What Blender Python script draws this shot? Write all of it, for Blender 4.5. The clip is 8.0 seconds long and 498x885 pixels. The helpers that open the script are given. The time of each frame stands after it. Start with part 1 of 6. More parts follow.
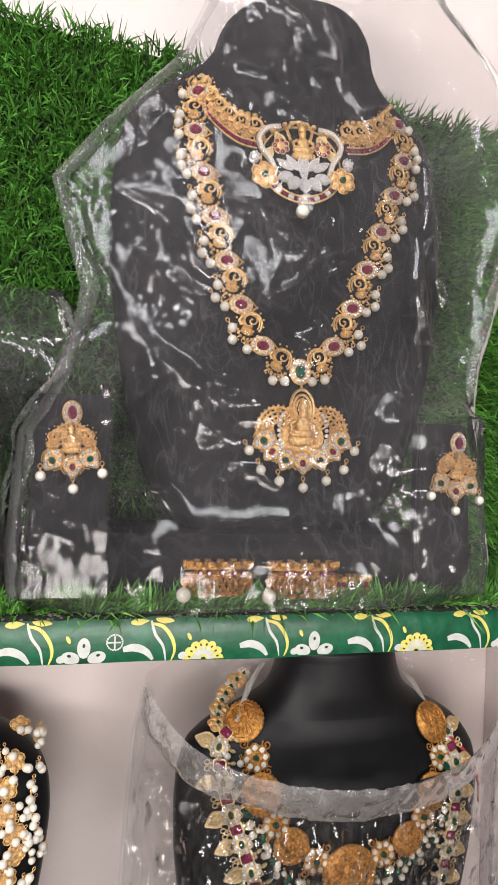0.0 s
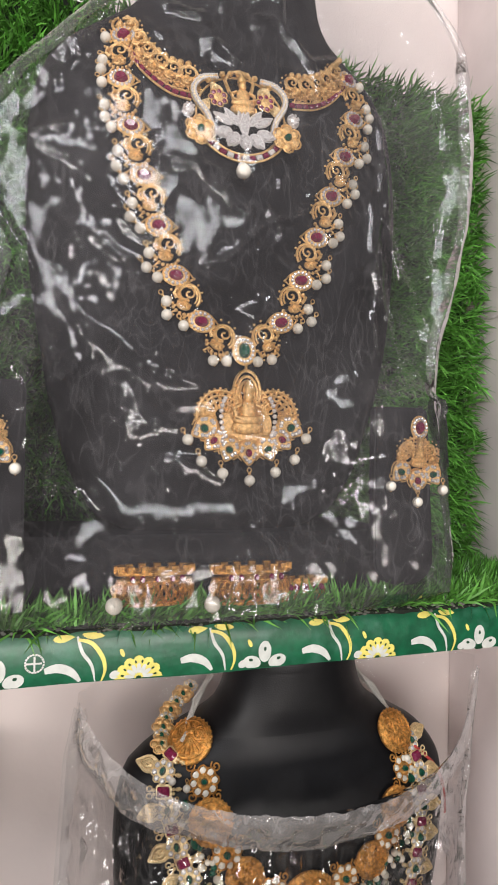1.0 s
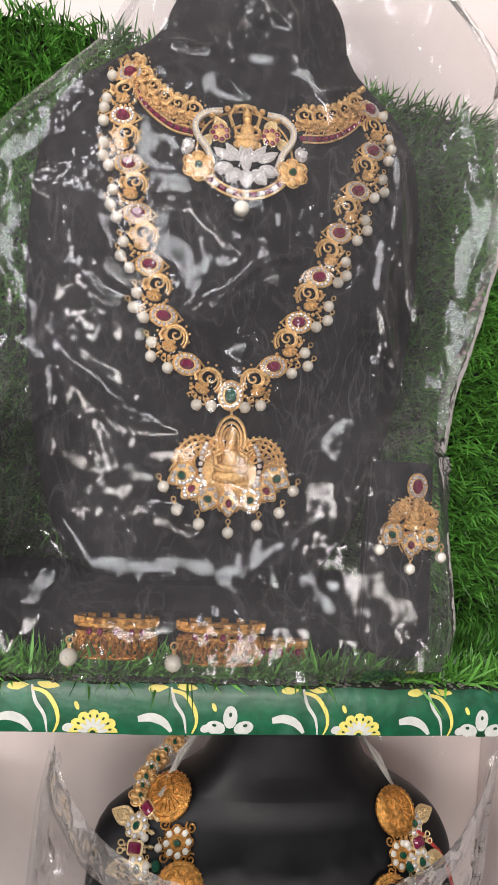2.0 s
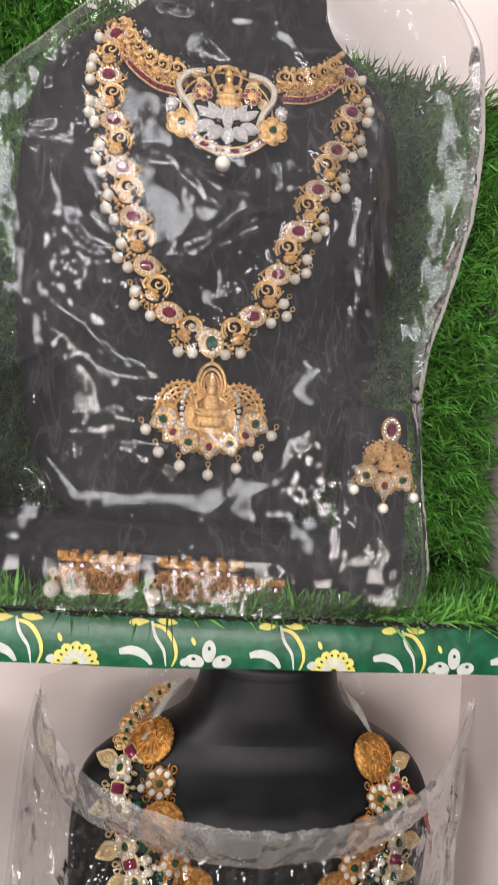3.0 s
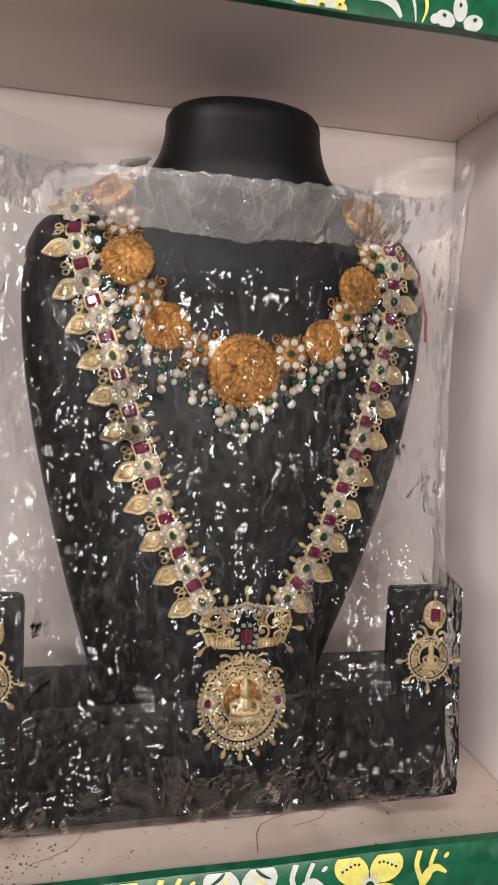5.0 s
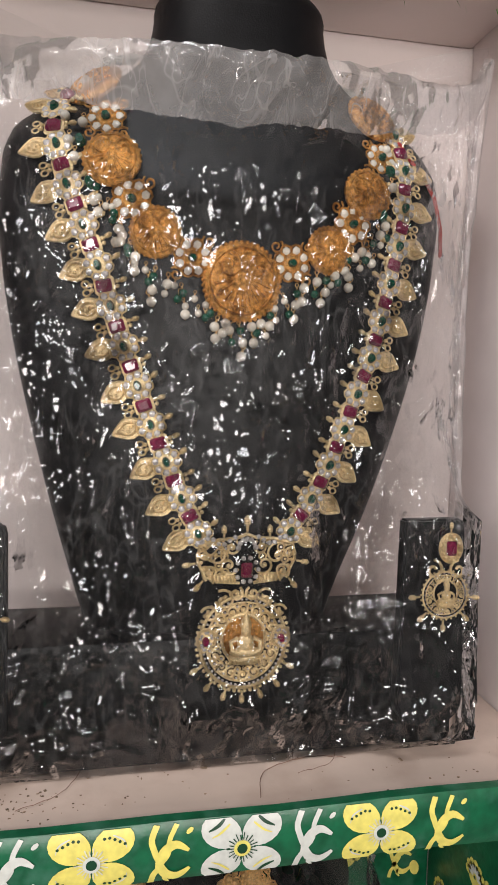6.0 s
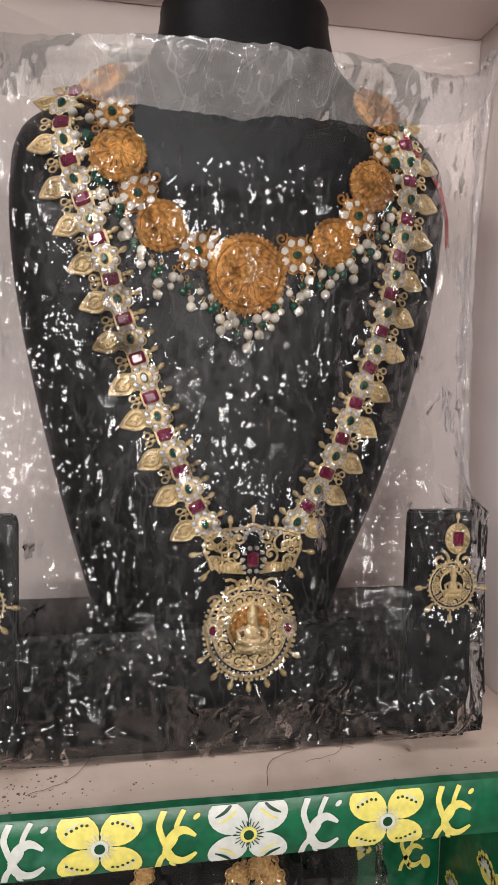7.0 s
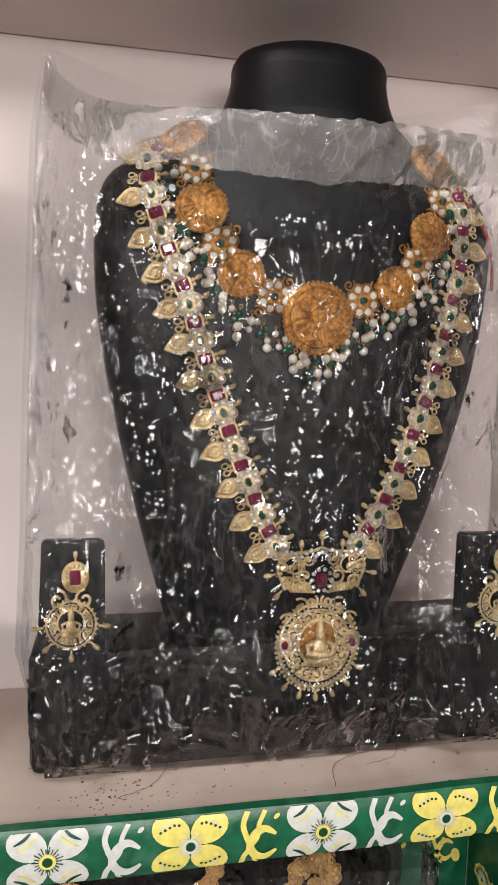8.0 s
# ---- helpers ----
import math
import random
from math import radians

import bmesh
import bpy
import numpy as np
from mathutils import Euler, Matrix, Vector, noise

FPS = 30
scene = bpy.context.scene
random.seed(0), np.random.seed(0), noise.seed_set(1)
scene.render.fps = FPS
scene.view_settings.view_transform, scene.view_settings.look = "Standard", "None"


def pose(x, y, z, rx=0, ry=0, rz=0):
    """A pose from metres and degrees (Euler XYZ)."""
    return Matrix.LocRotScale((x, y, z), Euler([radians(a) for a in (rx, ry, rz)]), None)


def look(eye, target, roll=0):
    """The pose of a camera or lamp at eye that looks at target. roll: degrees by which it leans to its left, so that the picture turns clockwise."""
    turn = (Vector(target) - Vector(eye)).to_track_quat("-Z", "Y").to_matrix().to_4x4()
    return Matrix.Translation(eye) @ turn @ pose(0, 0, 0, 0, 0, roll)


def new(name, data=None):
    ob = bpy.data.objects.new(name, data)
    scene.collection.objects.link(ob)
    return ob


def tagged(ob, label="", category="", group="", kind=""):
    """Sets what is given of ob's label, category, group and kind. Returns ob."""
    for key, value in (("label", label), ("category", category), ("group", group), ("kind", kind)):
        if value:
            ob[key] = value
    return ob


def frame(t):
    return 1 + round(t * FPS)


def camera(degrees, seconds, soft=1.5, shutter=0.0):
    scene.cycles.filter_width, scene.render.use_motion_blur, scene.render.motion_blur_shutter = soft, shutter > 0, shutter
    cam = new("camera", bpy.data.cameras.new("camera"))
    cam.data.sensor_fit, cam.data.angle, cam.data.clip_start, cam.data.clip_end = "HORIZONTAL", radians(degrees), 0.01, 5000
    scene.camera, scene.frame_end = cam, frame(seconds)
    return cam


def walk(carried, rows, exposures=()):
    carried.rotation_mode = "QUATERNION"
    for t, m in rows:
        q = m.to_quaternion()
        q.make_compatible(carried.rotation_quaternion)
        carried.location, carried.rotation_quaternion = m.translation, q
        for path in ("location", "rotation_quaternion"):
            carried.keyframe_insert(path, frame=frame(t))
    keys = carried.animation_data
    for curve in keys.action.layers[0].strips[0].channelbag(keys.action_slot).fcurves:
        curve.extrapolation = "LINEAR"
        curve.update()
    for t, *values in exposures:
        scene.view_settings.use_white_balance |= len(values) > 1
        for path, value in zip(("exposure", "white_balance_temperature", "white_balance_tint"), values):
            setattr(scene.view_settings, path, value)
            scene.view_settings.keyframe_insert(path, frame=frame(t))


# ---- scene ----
cam = camera(40.6, 8.0, shutter=0.15)
PATH = [
    (0, (-0.206, -0.425, 1.392), (0.261, 1.519, 1.416), 2.0),
    (0.5, (-0.206, -0.397, 1.384), (0.295, 1.54, 1.375), 1.7),
    (1, (-0.184, -0.379, 1.388), (0.408, 1.532, 1.403), 0.9),
    (1.5, (-0.142, -0.381, 1.408), (0.303, 1.568, 1.474), 4.0),
    (1.7, (-0.124, -0.374, 1.411), (0.22, 1.596, 1.46), 4.7),
    (2.8, (-0.099, -0.378, 1.4), (0.145, 1.606, 1.471), 3.4),
    (3, (-0.097, -0.388, 1.376), (0.188, 1.591, 1.441), 4.1),
    (3.5, (-0.081, -0.403, 1.279), (0.286, 1.561, 1.374), 3.0),
    (3.7, (-0.071, -0.417, 1.235), (0.373, 1.533, 1.258), 0.8),
    (3.9, (-0.08, -0.411, 1.206), (0.428, 1.523, 1.186), 1.8),
    (4, (-0.083, -0.396, 1.19), (0.411, 1.541, 1.143), 1.4),
    (4.5, (-0.078, -0.365, 1.117), (0.343, 1.587, 1.002), 1.8),
    (5, (-0.082, -0.335, 1.067), (0.334, 1.616, 0.928), 2.0),
    (5.2, (-0.081, -0.321, 1.052), (0.336, 1.629, 0.9), 0.9),
    (6.3, (-0.065, -0.309, 1.03), (0.295, 1.647, 0.824), 1.6),
    (6.5, (-0.064, -0.311, 1.028), (0.279, 1.649, 0.827), 1.5),
    (7, (-0.063, -0.314, 1.028), (0.268, 1.648, 0.828), 1.0),
    (7.5, (-0.08, -0.321, 1.031), (0.255, 1.642, 0.845), 0.4),
    (8, (-0.117, -0.334, 1.049), (0.26, 1.619, 0.842), 1.3),
]
walk(cam, [(t, look(eye, target, roll)) for t, eye, target, roll in PATH], [(0, -0.08), (1.5, -0.15), (3.0, -0.12), (4.5, 0.0), (8.0, -0.04)])


# ---------------------------------------------------------------- light
def unseen_lamp(name, eye, target, sx, sy, watts, color):
    d = bpy.data.lights.new(name, "AREA")
    d.shape, d.size, d.size_y, d.energy, d.color = "RECTANGLE", sx, sy, watts, color
    ob = new(name, d)
    ob.matrix_world = look(eye, target)
    return ob


# Assumed overhead source, unseen, widened so the bag folds catch broader highlights.
unseen_lamp("unseen_overhead_light", (-0.35, -1.05, 2.35), (-0.1, 0.1, 1.2), 1.2, 0.30, 15.0, (0.95, 0.96, 1.0))
# Added low front light in place of bounce; its height suits the bag glints.
unseen_lamp("unseen_front_light", (-0.05, -1.65, 1.10), (0.0, 0.1, 1.15), 1.1, 0.26, 16.5, (1.0, 0.935, 0.895))
# Added front-left light that brightens the niche's side panel; no visible source.
unseen_lamp("unseen_front_light", (-1.15, -1.35, 1.55), (0.0, 0.1, 1.10), 1.1, 0.26, 21.0, (1.0, 0.95, 0.93))
world = bpy.data.worlds.new("room_air")
scene.world = world
world.use_nodes = True
world.node_tree.nodes["Background"].inputs[0].default_value = (0.95, 0.93, 0.92, 1)
world.node_tree.nodes["Background"].inputs[1].default_value = 0.16


# ---------------------------------------------------------------- materials
def mat(name, color, rough=0.5, metal=0.0, vary=0.15, scale=60.0, bump=0.0, bscale=400.0, coat=0.0, spec=0.5,
        stain=None, stain_scale=12.0, island=0.0, obj=0.0, detail=4.0):
    m = bpy.data.materials.new(name)
    m.use_nodes = True
    nt = m.node_tree
    b = nt.nodes["Principled BSDF"]
    N, L = nt.nodes.new, nt.links.new
    tc = N("ShaderNodeTexCoord")
    n1 = N("ShaderNodeTexNoise")
    n1.inputs["Scale"].default_value, n1.inputs["Detail"].default_value = scale, detail
    L(tc.outputs["Object"], n1.inputs["Vector"])
    ramp = N("ShaderNodeMapRange")
    ramp.inputs[1].default_value, ramp.inputs[2].default_value = 0.3, 0.7
    ramp.inputs[3].default_value, ramp.inputs[4].default_value = 1 - vary, 1 + vary
    L(n1.outputs[0], ramp.inputs[0])
    hsv = N("ShaderNodeHueSaturation")
    hsv.inputs["Color"].default_value = (*color, 1)
    value = ramp.outputs[0]
    for amount, node, out in ((island, "ShaderNodeNewGeometry", "Random Per Island"), (obj, "ShaderNodeObjectInfo", "Random")):
        if amount:
            g = N(node)
            mr = N("ShaderNodeMapRange")
            mr.inputs[3].default_value, mr.inputs[4].default_value = 1 - amount, 1 + amount
            L(g.outputs[out], mr.inputs[0])
            mul = N("ShaderNodeMath")
            mul.operation = "MULTIPLY"
            L(value, mul.inputs[0])
            L(mr.outputs[0], mul.inputs[1])
            value = mul.outputs[0]
    L(value, hsv.inputs["Value"])
    col = hsv.outputs[0]
    if stain:
        n3 = N("ShaderNodeTexNoise")
        n3.inputs["Scale"].default_value, n3.inputs["Detail"].default_value = stain_scale, 8
        L(tc.outputs["Object"], n3.inputs["Vector"])
        r3 = N("ShaderNodeMapRange")
        r3.inputs[1].default_value, r3.inputs[2].default_value, r3.inputs[4].default_value = 0.52, 0.72, 0.75
        L(n3.outputs[0], r3.inputs[0])
        mx = N("ShaderNodeMix")
        mx.data_type = "RGBA"
        L(r3.outputs[0], mx.inputs[0])
        L(col, mx.inputs[6])
        mx.inputs[7].default_value = (*stain, 1)
        col = mx.outputs[2]
    L(col, b.inputs["Base Color"])
    b.inputs["Roughness"].default_value, b.inputs["Metallic"].default_value = rough, metal
    b.inputs["Specular IOR Level"].default_value = spec
    b.inputs["Coat Weight"].default_value = coat
    b.inputs["Coat Roughness"].default_value = 0.1
    if bump:
        n2 = N("ShaderNodeTexNoise")
        n2.inputs["Scale"].default_value, n2.inputs["Detail"].default_value = bscale, 5
        L(tc.outputs["Object"], n2.inputs["Vector"])
        bp = N("ShaderNodeBump")
        bp.inputs["Strength"].default_value, bp.inputs["Distance"].default_value = bump, 0.001
        L(n2.outputs[0], bp.inputs["Height"])
        L(bp.outputs[0], b.inputs["Normal"])
    return m


def film(name, haze, gloss, rough, bumps, tint=(0.9, 0.9, 0.9), hscale=40.0, facets=(), lines=0.0):
    """Crinkled clear plastic: mostly see-through, a little milky, with sharp gloss on its creases."""
    m = bpy.data.materials.new(name)
    m.use_nodes = True
    nt = m.node_tree
    N, L = nt.nodes.new, nt.links.new
    nt.nodes.remove(nt.nodes["Principled BSDF"])
    out = nt.nodes["Material Output"]
    tc = N("ShaderNodeTexCoord")
    height = None
    for sc, amp in bumps:
        tx = N("ShaderNodeTexNoise")
        tx.inputs["Scale"].default_value, tx.inputs["Detail"].default_value = sc, 3
        tx.inputs["Distortion"].default_value = 0.8
        src = tx.outputs[0]
        warp = N("ShaderNodeTexNoise")
        warp.inputs["Scale"].default_value = sc * 0.3
        add = N("ShaderNodeVectorMath")
        add.operation = "MULTIPLY_ADD"
        add.inputs[1].default_value = (1.2 / sc,) * 3
        L(tc.outputs["Object"], warp.inputs["Vector"])
        L(warp.outputs["Color"], add.inputs[0])
        L(tc.outputs["Object"], add.inputs[2])
        L(add.outputs[0], tx.inputs["Vector"])
        mu = N("ShaderNodeMath")
        mu.operation = "MULTIPLY"
        L(src, mu.inputs[0])
        mu.inputs[1].default_value = amp
        if height is None:
            height = mu.outputs[0]
        else:
            ad = N("ShaderNodeMath")
            L(height, ad.inputs[0])
            L(mu.outputs[0], ad.inputs[1])
            height = ad.outputs[0]
    bp = N("ShaderNodeBump")
    bp.inputs["Strength"].default_value, bp.inputs["Distance"].default_value = 1.0, 0.002
    L(height, bp.inputs["Height"])
    normal = bp.outputs[0]
    for sc, amp, patch, turn, thin in facets:
        warp = N("ShaderNodeTexNoise")
        warp.inputs["Scale"].default_value, warp.inputs["Detail"].default_value = sc * 0.45, 3
        L(tc.outputs["Object"], warp.inputs["Vector"])
        add = N("ShaderNodeVectorMath")
        add.operation = "MULTIPLY_ADD"
        add.inputs[1].default_value = (2.2 / sc,) * 3
        L(warp.outputs["Color"], add.inputs[0])
        L(tc.outputs["Object"], add.inputs[2])
        stretch = N("ShaderNodeMapping")
        stretch.inputs["Rotation"].default_value = (0.0, turn, 0.0)
        stretch.inputs["Scale"].default_value = (thin, 1.0, 1.0 / thin)
        L(add.outputs[0], stretch.inputs["Vector"])
        vor = N("ShaderNodeTexVoronoi")
        vor.inputs["Scale"].default_value = sc
        L(stretch.outputs[0], vor.inputs["Vector"])
        mid = N("ShaderNodeVectorMath")
        mid.operation = "SUBTRACT"
        mid.inputs[1].default_value = (0.5, 0.5, 0.5)
        L(vor.outputs["Color"], mid.inputs[0])
        area = N("ShaderNodeTexNoise")
        area.inputs["Scale"].default_value = max(13.0, sc * 0.2)
        L(tc.outputs["Object"], area.inputs["Vector"])
        lim = N("ShaderNodeMapRange")
        lim.inputs[1].default_value, lim.inputs[2].default_value = patch, patch + 0.12
        lim.inputs[3].default_value, lim.inputs[4].default_value = amp * 0.12, amp
        L(area.outputs[0], lim.inputs[0])
        grow = N("ShaderNodeVectorMath")
        grow.operation = "SCALE"
        L(mid.outputs[0], grow.inputs[0])
        L(lim.outputs[0], grow.inputs["Scale"])
        summ = N("ShaderNodeVectorMath")
        L(grow.outputs[0], summ.inputs[0])
        L(normal, summ.inputs[1])
        unit = N("ShaderNodeVectorMath")
        unit.operation = "NORMALIZE"
        L(summ.outputs[0], unit.inputs[0])
        normal = unit.outputs[0]
    clear = N("ShaderNodeBsdfTransparent")
    clear.inputs[0].default_value = (0.97, 0.97, 0.97, 1)
    milk = N("ShaderNodeBsdfDiffuse")
    milk.inputs[0].default_value = (*tint, 1)
    trans = N("ShaderNodeBsdfTranslucent")
    trans.inputs[0].default_value = (*tint, 1)
    both = N("ShaderNodeMixShader")
    both.inputs[0].default_value = 0.35
    L(milk.outputs[0], both.inputs[1])
    L(trans.outputs[0], both.inputs[2])
    hz = N("ShaderNodeTexNoise")
    hz.inputs["Scale"].default_value, hz.inputs["Detail"].default_value = hscale, 5
    L(tc.outputs["Object"], hz.inputs["Vector"])
    mr = N("ShaderNodeMapRange")
    mr.inputs[1].default_value, mr.inputs[2].default_value = 0.3, 0.75
    mr.inputs[3].default_value, mr.inputs[4].default_value = haze * 0.55, haze * 1.5
    L(hz.outputs[0], mr.inputs[0])
    milky = mr.outputs[0]
    for turn, sc2 in ((0.9, 30.0), (-0.8, 42.0), (1.6, 36.0)) if lines else ():
        mp = N("ShaderNodeMapping")
        mp.inputs["Rotation"].default_value = (0.0, turn, 0.0)
        mp.inputs["Scale"].default_value = (sc2 * 1.5, sc2, sc2 * 0.6)
        L(tc.outputs["Object"], mp.inputs["Vector"])
        ln = N("ShaderNodeTexNoise")
        ln.inputs["Scale"].default_value, ln.inputs["Detail"].default_value, ln.inputs["Distortion"].default_value = 1.0, 2, 0.6
        L(mp.outputs[0], ln.inputs["Vector"])
        mid = N("ShaderNodeMath")
        mid.operation = "SUBTRACT"
        mid.inputs[1].default_value = 0.5
        L(ln.outputs[0], mid.inputs[0])
        ab = N("ShaderNodeMath")
        ab.operation = "ABSOLUTE"
        L(mid.outputs[0], ab.inputs[0])
        lr_ = N("ShaderNodeMapRange")
        lr_.inputs[1].default_value, lr_.inputs[2].default_value = 0.0, 0.016
        lr_.inputs[3].default_value, lr_.inputs[4].default_value = lines, 0.0
        L(ab.outputs[0], lr_.inputs[0])
        part_ = N("ShaderNodeMath")
        part_.operation = "MULTIPLY"
        L(lr_.outputs[0], part_.inputs[0])
        L(hz.outputs[0], part_.inputs[1])
        ad = N("ShaderNodeMath")
        ad.use_clamp = True
        L(milky, ad.inputs[0])
        L(part_.outputs[0], ad.inputs[1])
        milky = ad.outputs[0]
    body = N("ShaderNodeMixShader")
    L(milky, body.inputs[0])
    L(clear.outputs[0], body.inputs[1])
    L(both.outputs[0], body.inputs[2])
    shine = N("ShaderNodeBsdfGlossy")
    shine.inputs["Roughness"].default_value = rough
    L(normal, shine.inputs["Normal"])
    fr = N("ShaderNodeFresnel")
    fr.inputs[0].default_value = 1.5
    L(normal, fr.inputs["Normal"])
    sc = N("ShaderNodeMath")
    sc.operation = "MULTIPLY"
    sc.use_clamp = True
    L(fr.outputs[0], sc.inputs[0])
    sc.inputs[1].default_value = gloss
    top = N("ShaderNodeMixShader")
    L(sc.outputs[0], top.inputs[0])
    L(body.outputs[0], top.inputs[1])
    L(shine.outputs[0], top.inputs[2])
    L(top.outputs[0], out.inputs[0])
    return m


WALL = mat("pink_white_paint", (0.74, 0.65, 0.62), 0.55, vary=0.05, scale=9, bump=0.25, bscale=90)
SIDE = mat("brushed_white_paint", (0.74, 0.66, 0.645), 0.5, vary=0.07, scale=14, bump=0.5, bscale=60)
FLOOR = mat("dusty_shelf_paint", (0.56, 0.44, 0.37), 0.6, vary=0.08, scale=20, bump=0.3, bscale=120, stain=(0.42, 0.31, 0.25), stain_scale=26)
# Room tone set dark so its reflection greys the bag film less.
ROOM = mat("darkened_room_plaster", (0.26, 0.24, 0.225), 0.8, vary=0.08, scale=3)
GREEN = mat("green_paper", (0.005, 0.100, 0.042), 0.36, vary=0.3, scale=120, bump=0.35, bscale=160, coat=0.08, stain=(0.05, 0.17, 0.11), stain_scale=70)
YELLOW = mat("printed_yellow", (0.78, 0.68, 0.16), 0.4, vary=0.12, scale=200)
WHITE = mat("printed_white", (0.62, 0.63, 0.58), 0.4, vary=0.1, scale=200)
DARKINK = mat("printed_dark_green", (0.006, 0.05, 0.02), 0.4)
LEATHER = mat("black_leatherette", (0.006, 0.006, 0.007), 0.42, vary=0.2, scale=150, bump=0.14, bscale=1100, spec=0.28)
VELVET = mat("black_flock", (0.017, 0.016, 0.018), 0.85, vary=0.2, scale=90, bump=0.3, bscale=1500, spec=0.2)
GOLD = mat("gold_plate", (0.84, 0.55, 0.25), 0.42, 0.72, vary=0.25, scale=500, bump=0.6, bscale=1600)
PALE = mat("pale_gold", (0.84, 0.66, 0.38), 0.42, 0.68, vary=0.2, scale=500, bump=0.5, bscale=1600)
ANTIQUE = mat("antique_gold", (0.62, 0.31, 0.085), 0.38, 0.85, vary=0.5, scale=420, bump=0.9, bscale=1300)
CRYSTAL = mat("white_stone", (0.72, 0.69, 0.68), 0.12, 0.25, vary=0.25, scale=900, coat=0.6, island=0.2)
RUBY = mat("ruby_stone", (0.19, 0.012, 0.055), 0.12, vary=0.35, scale=700, coat=0.8)
EMERALD = mat("emerald_stone", (0.006, 0.075, 0.045), 0.12, vary=0.35, scale=700, coat=0.8)
PEARL = mat("pearl", (0.76, 0.71, 0.62), 0.22, vary=0.06, scale=300, coat=0.5, obj=0.08)
BLADE = mat("plastic_grass", (0.105, 0.29, 0.046), 0.40, vary=0.25, scale=40, island=0.65, spec=0.5)
MATTING = mat("dark_mat_backing", (0.012, 0.016, 0.010), 0.9, vary=0.4, scale=300, bump=0.8, bscale=900)
THREAD = mat("red_thread", (0.55, 0.06, 0.05), 0.8, vary=0.2, scale=900)
CORD = mat("silver_thread", (0.62, 0.60, 0.56), 0.5, 0.3, vary=0.3, scale=1500, bump=0.8, bscale=2500)
HAIRY = mat("dust_hair", (0.16, 0.08, 0.05), 0.8)
CLEAR_BAG = film("clear_smooth_film", 0.048, 0.95, 0.07, ((14, 0.4),), (0.82, 0.78, 0.80), 8, ((28, 0.46, 0.62, 0.9, 1.6), (110, 0.75, 0.60, -0.5, 2.0), (260, 0.45, 0.58, 0.5, 1.7)), 0.07)
CRISP_BAG = film("clear_crinkled_film", 0.008, 1.6, 0.06, ((18, 0.8),), (0.80, 0.79, 0.78), 22, ((48, 0.52, 0.36, 0.35, 1.6), (130, 1.0, 0.38, -0.5, 2.0), (300, 0.55, 0.42, 0.8, 1.6)), 0.08)
CUFF = film("folded_film", 0.24, 0.5, 0.10, ((30, 1.0),), (0.90, 0.86, 0.84), 26, ((60, 0.26, 0.45, 1.2, 1.8), (150, 0.30, 0.46, 0.2, 1.8)), 0.16)
REAR = film("rear_film", 0.05, 0.9, 0.10, ((50, 1.2), (140, 0.5)), (0.82, 0.80, 0.79), 20)
SEAM = film("seam_film", 0.14, 1.3, 0.10, ((60, 1.0), (150, 0.5)), (0.82, 0.81, 0.80), 30)


# ---------------------------------------------------------------- mesh helpers
def mesh_ob(name, bm, mats, parent=None, label="", smooth=True):
    me = bpy.data.meshes.new(name)
    bm.to_mesh(me)
    bm.free()
    for m in (mats if isinstance(mats, (list, tuple)) else [mats]):
        me.materials.append(m)
    if smooth:
        me.polygons.foreach_set("use_smooth", [True] * len(me.polygons))
        me.set_sharp_from_angle(angle=radians(38))
    ob = new(name, me)
    ob.parent = parent
    return tagged(ob, label) if label else ob


part = mesh_ob


def same(name, data, parent, m, label=""):
    ob = new(name, data)
    ob.parent = parent
    ob.matrix_basis = m
    return tagged(ob, label) if label else ob


def box(bm, x0, x1, y0, y1, z0, z1, bev=0.0, mi=0):
    r = bmesh.ops.create_cube(bm, size=1)
    bmesh.ops.scale(bm, vec=(x1 - x0, y1 - y0, z1 - z0), verts=r["verts"])
    bmesh.ops.translate(bm, vec=((x0 + x1) / 2, (y0 + y1) / 2, (z0 + z1) / 2), verts=r["verts"])
    if bev:
        es = list({e for v in r["verts"] for e in v.link_edges})
        bmesh.ops.bevel(bm, geom=es, offset=bev, segments=2, affect="EDGES", profile=0.5)
    elif mi:
        for f in {f for v in r["verts"] for f in v.link_faces}:
            f.material_index = mi
    return bm


def slab(name, x0, x1, y0, y1, z0, z1, m, label, category, bev=0.002):
    ob = mesh_ob(name, box(bmesh.new(), x0, x1, y0, y1, z0, z1, bev), m)
    return tagged(ob, label, category, kind="structure")


def ball(bm, c, r, mi=0, sub=1, sy=1.0, sx=1.0, sz=1.0):
    q = bmesh.ops.create_icosphere(bm, subdivisions=sub, radius=1)
    M = Matrix.Translation(c) @ Matrix.Diagonal((r * sx, r * sy, r * sz, 1))
    bmesh.ops.transform(bm, matrix=M, verts=q["verts"])
    if mi:
        for f in {f for v in q["verts"] for f in v.link_faces}:
            f.material_index = mi


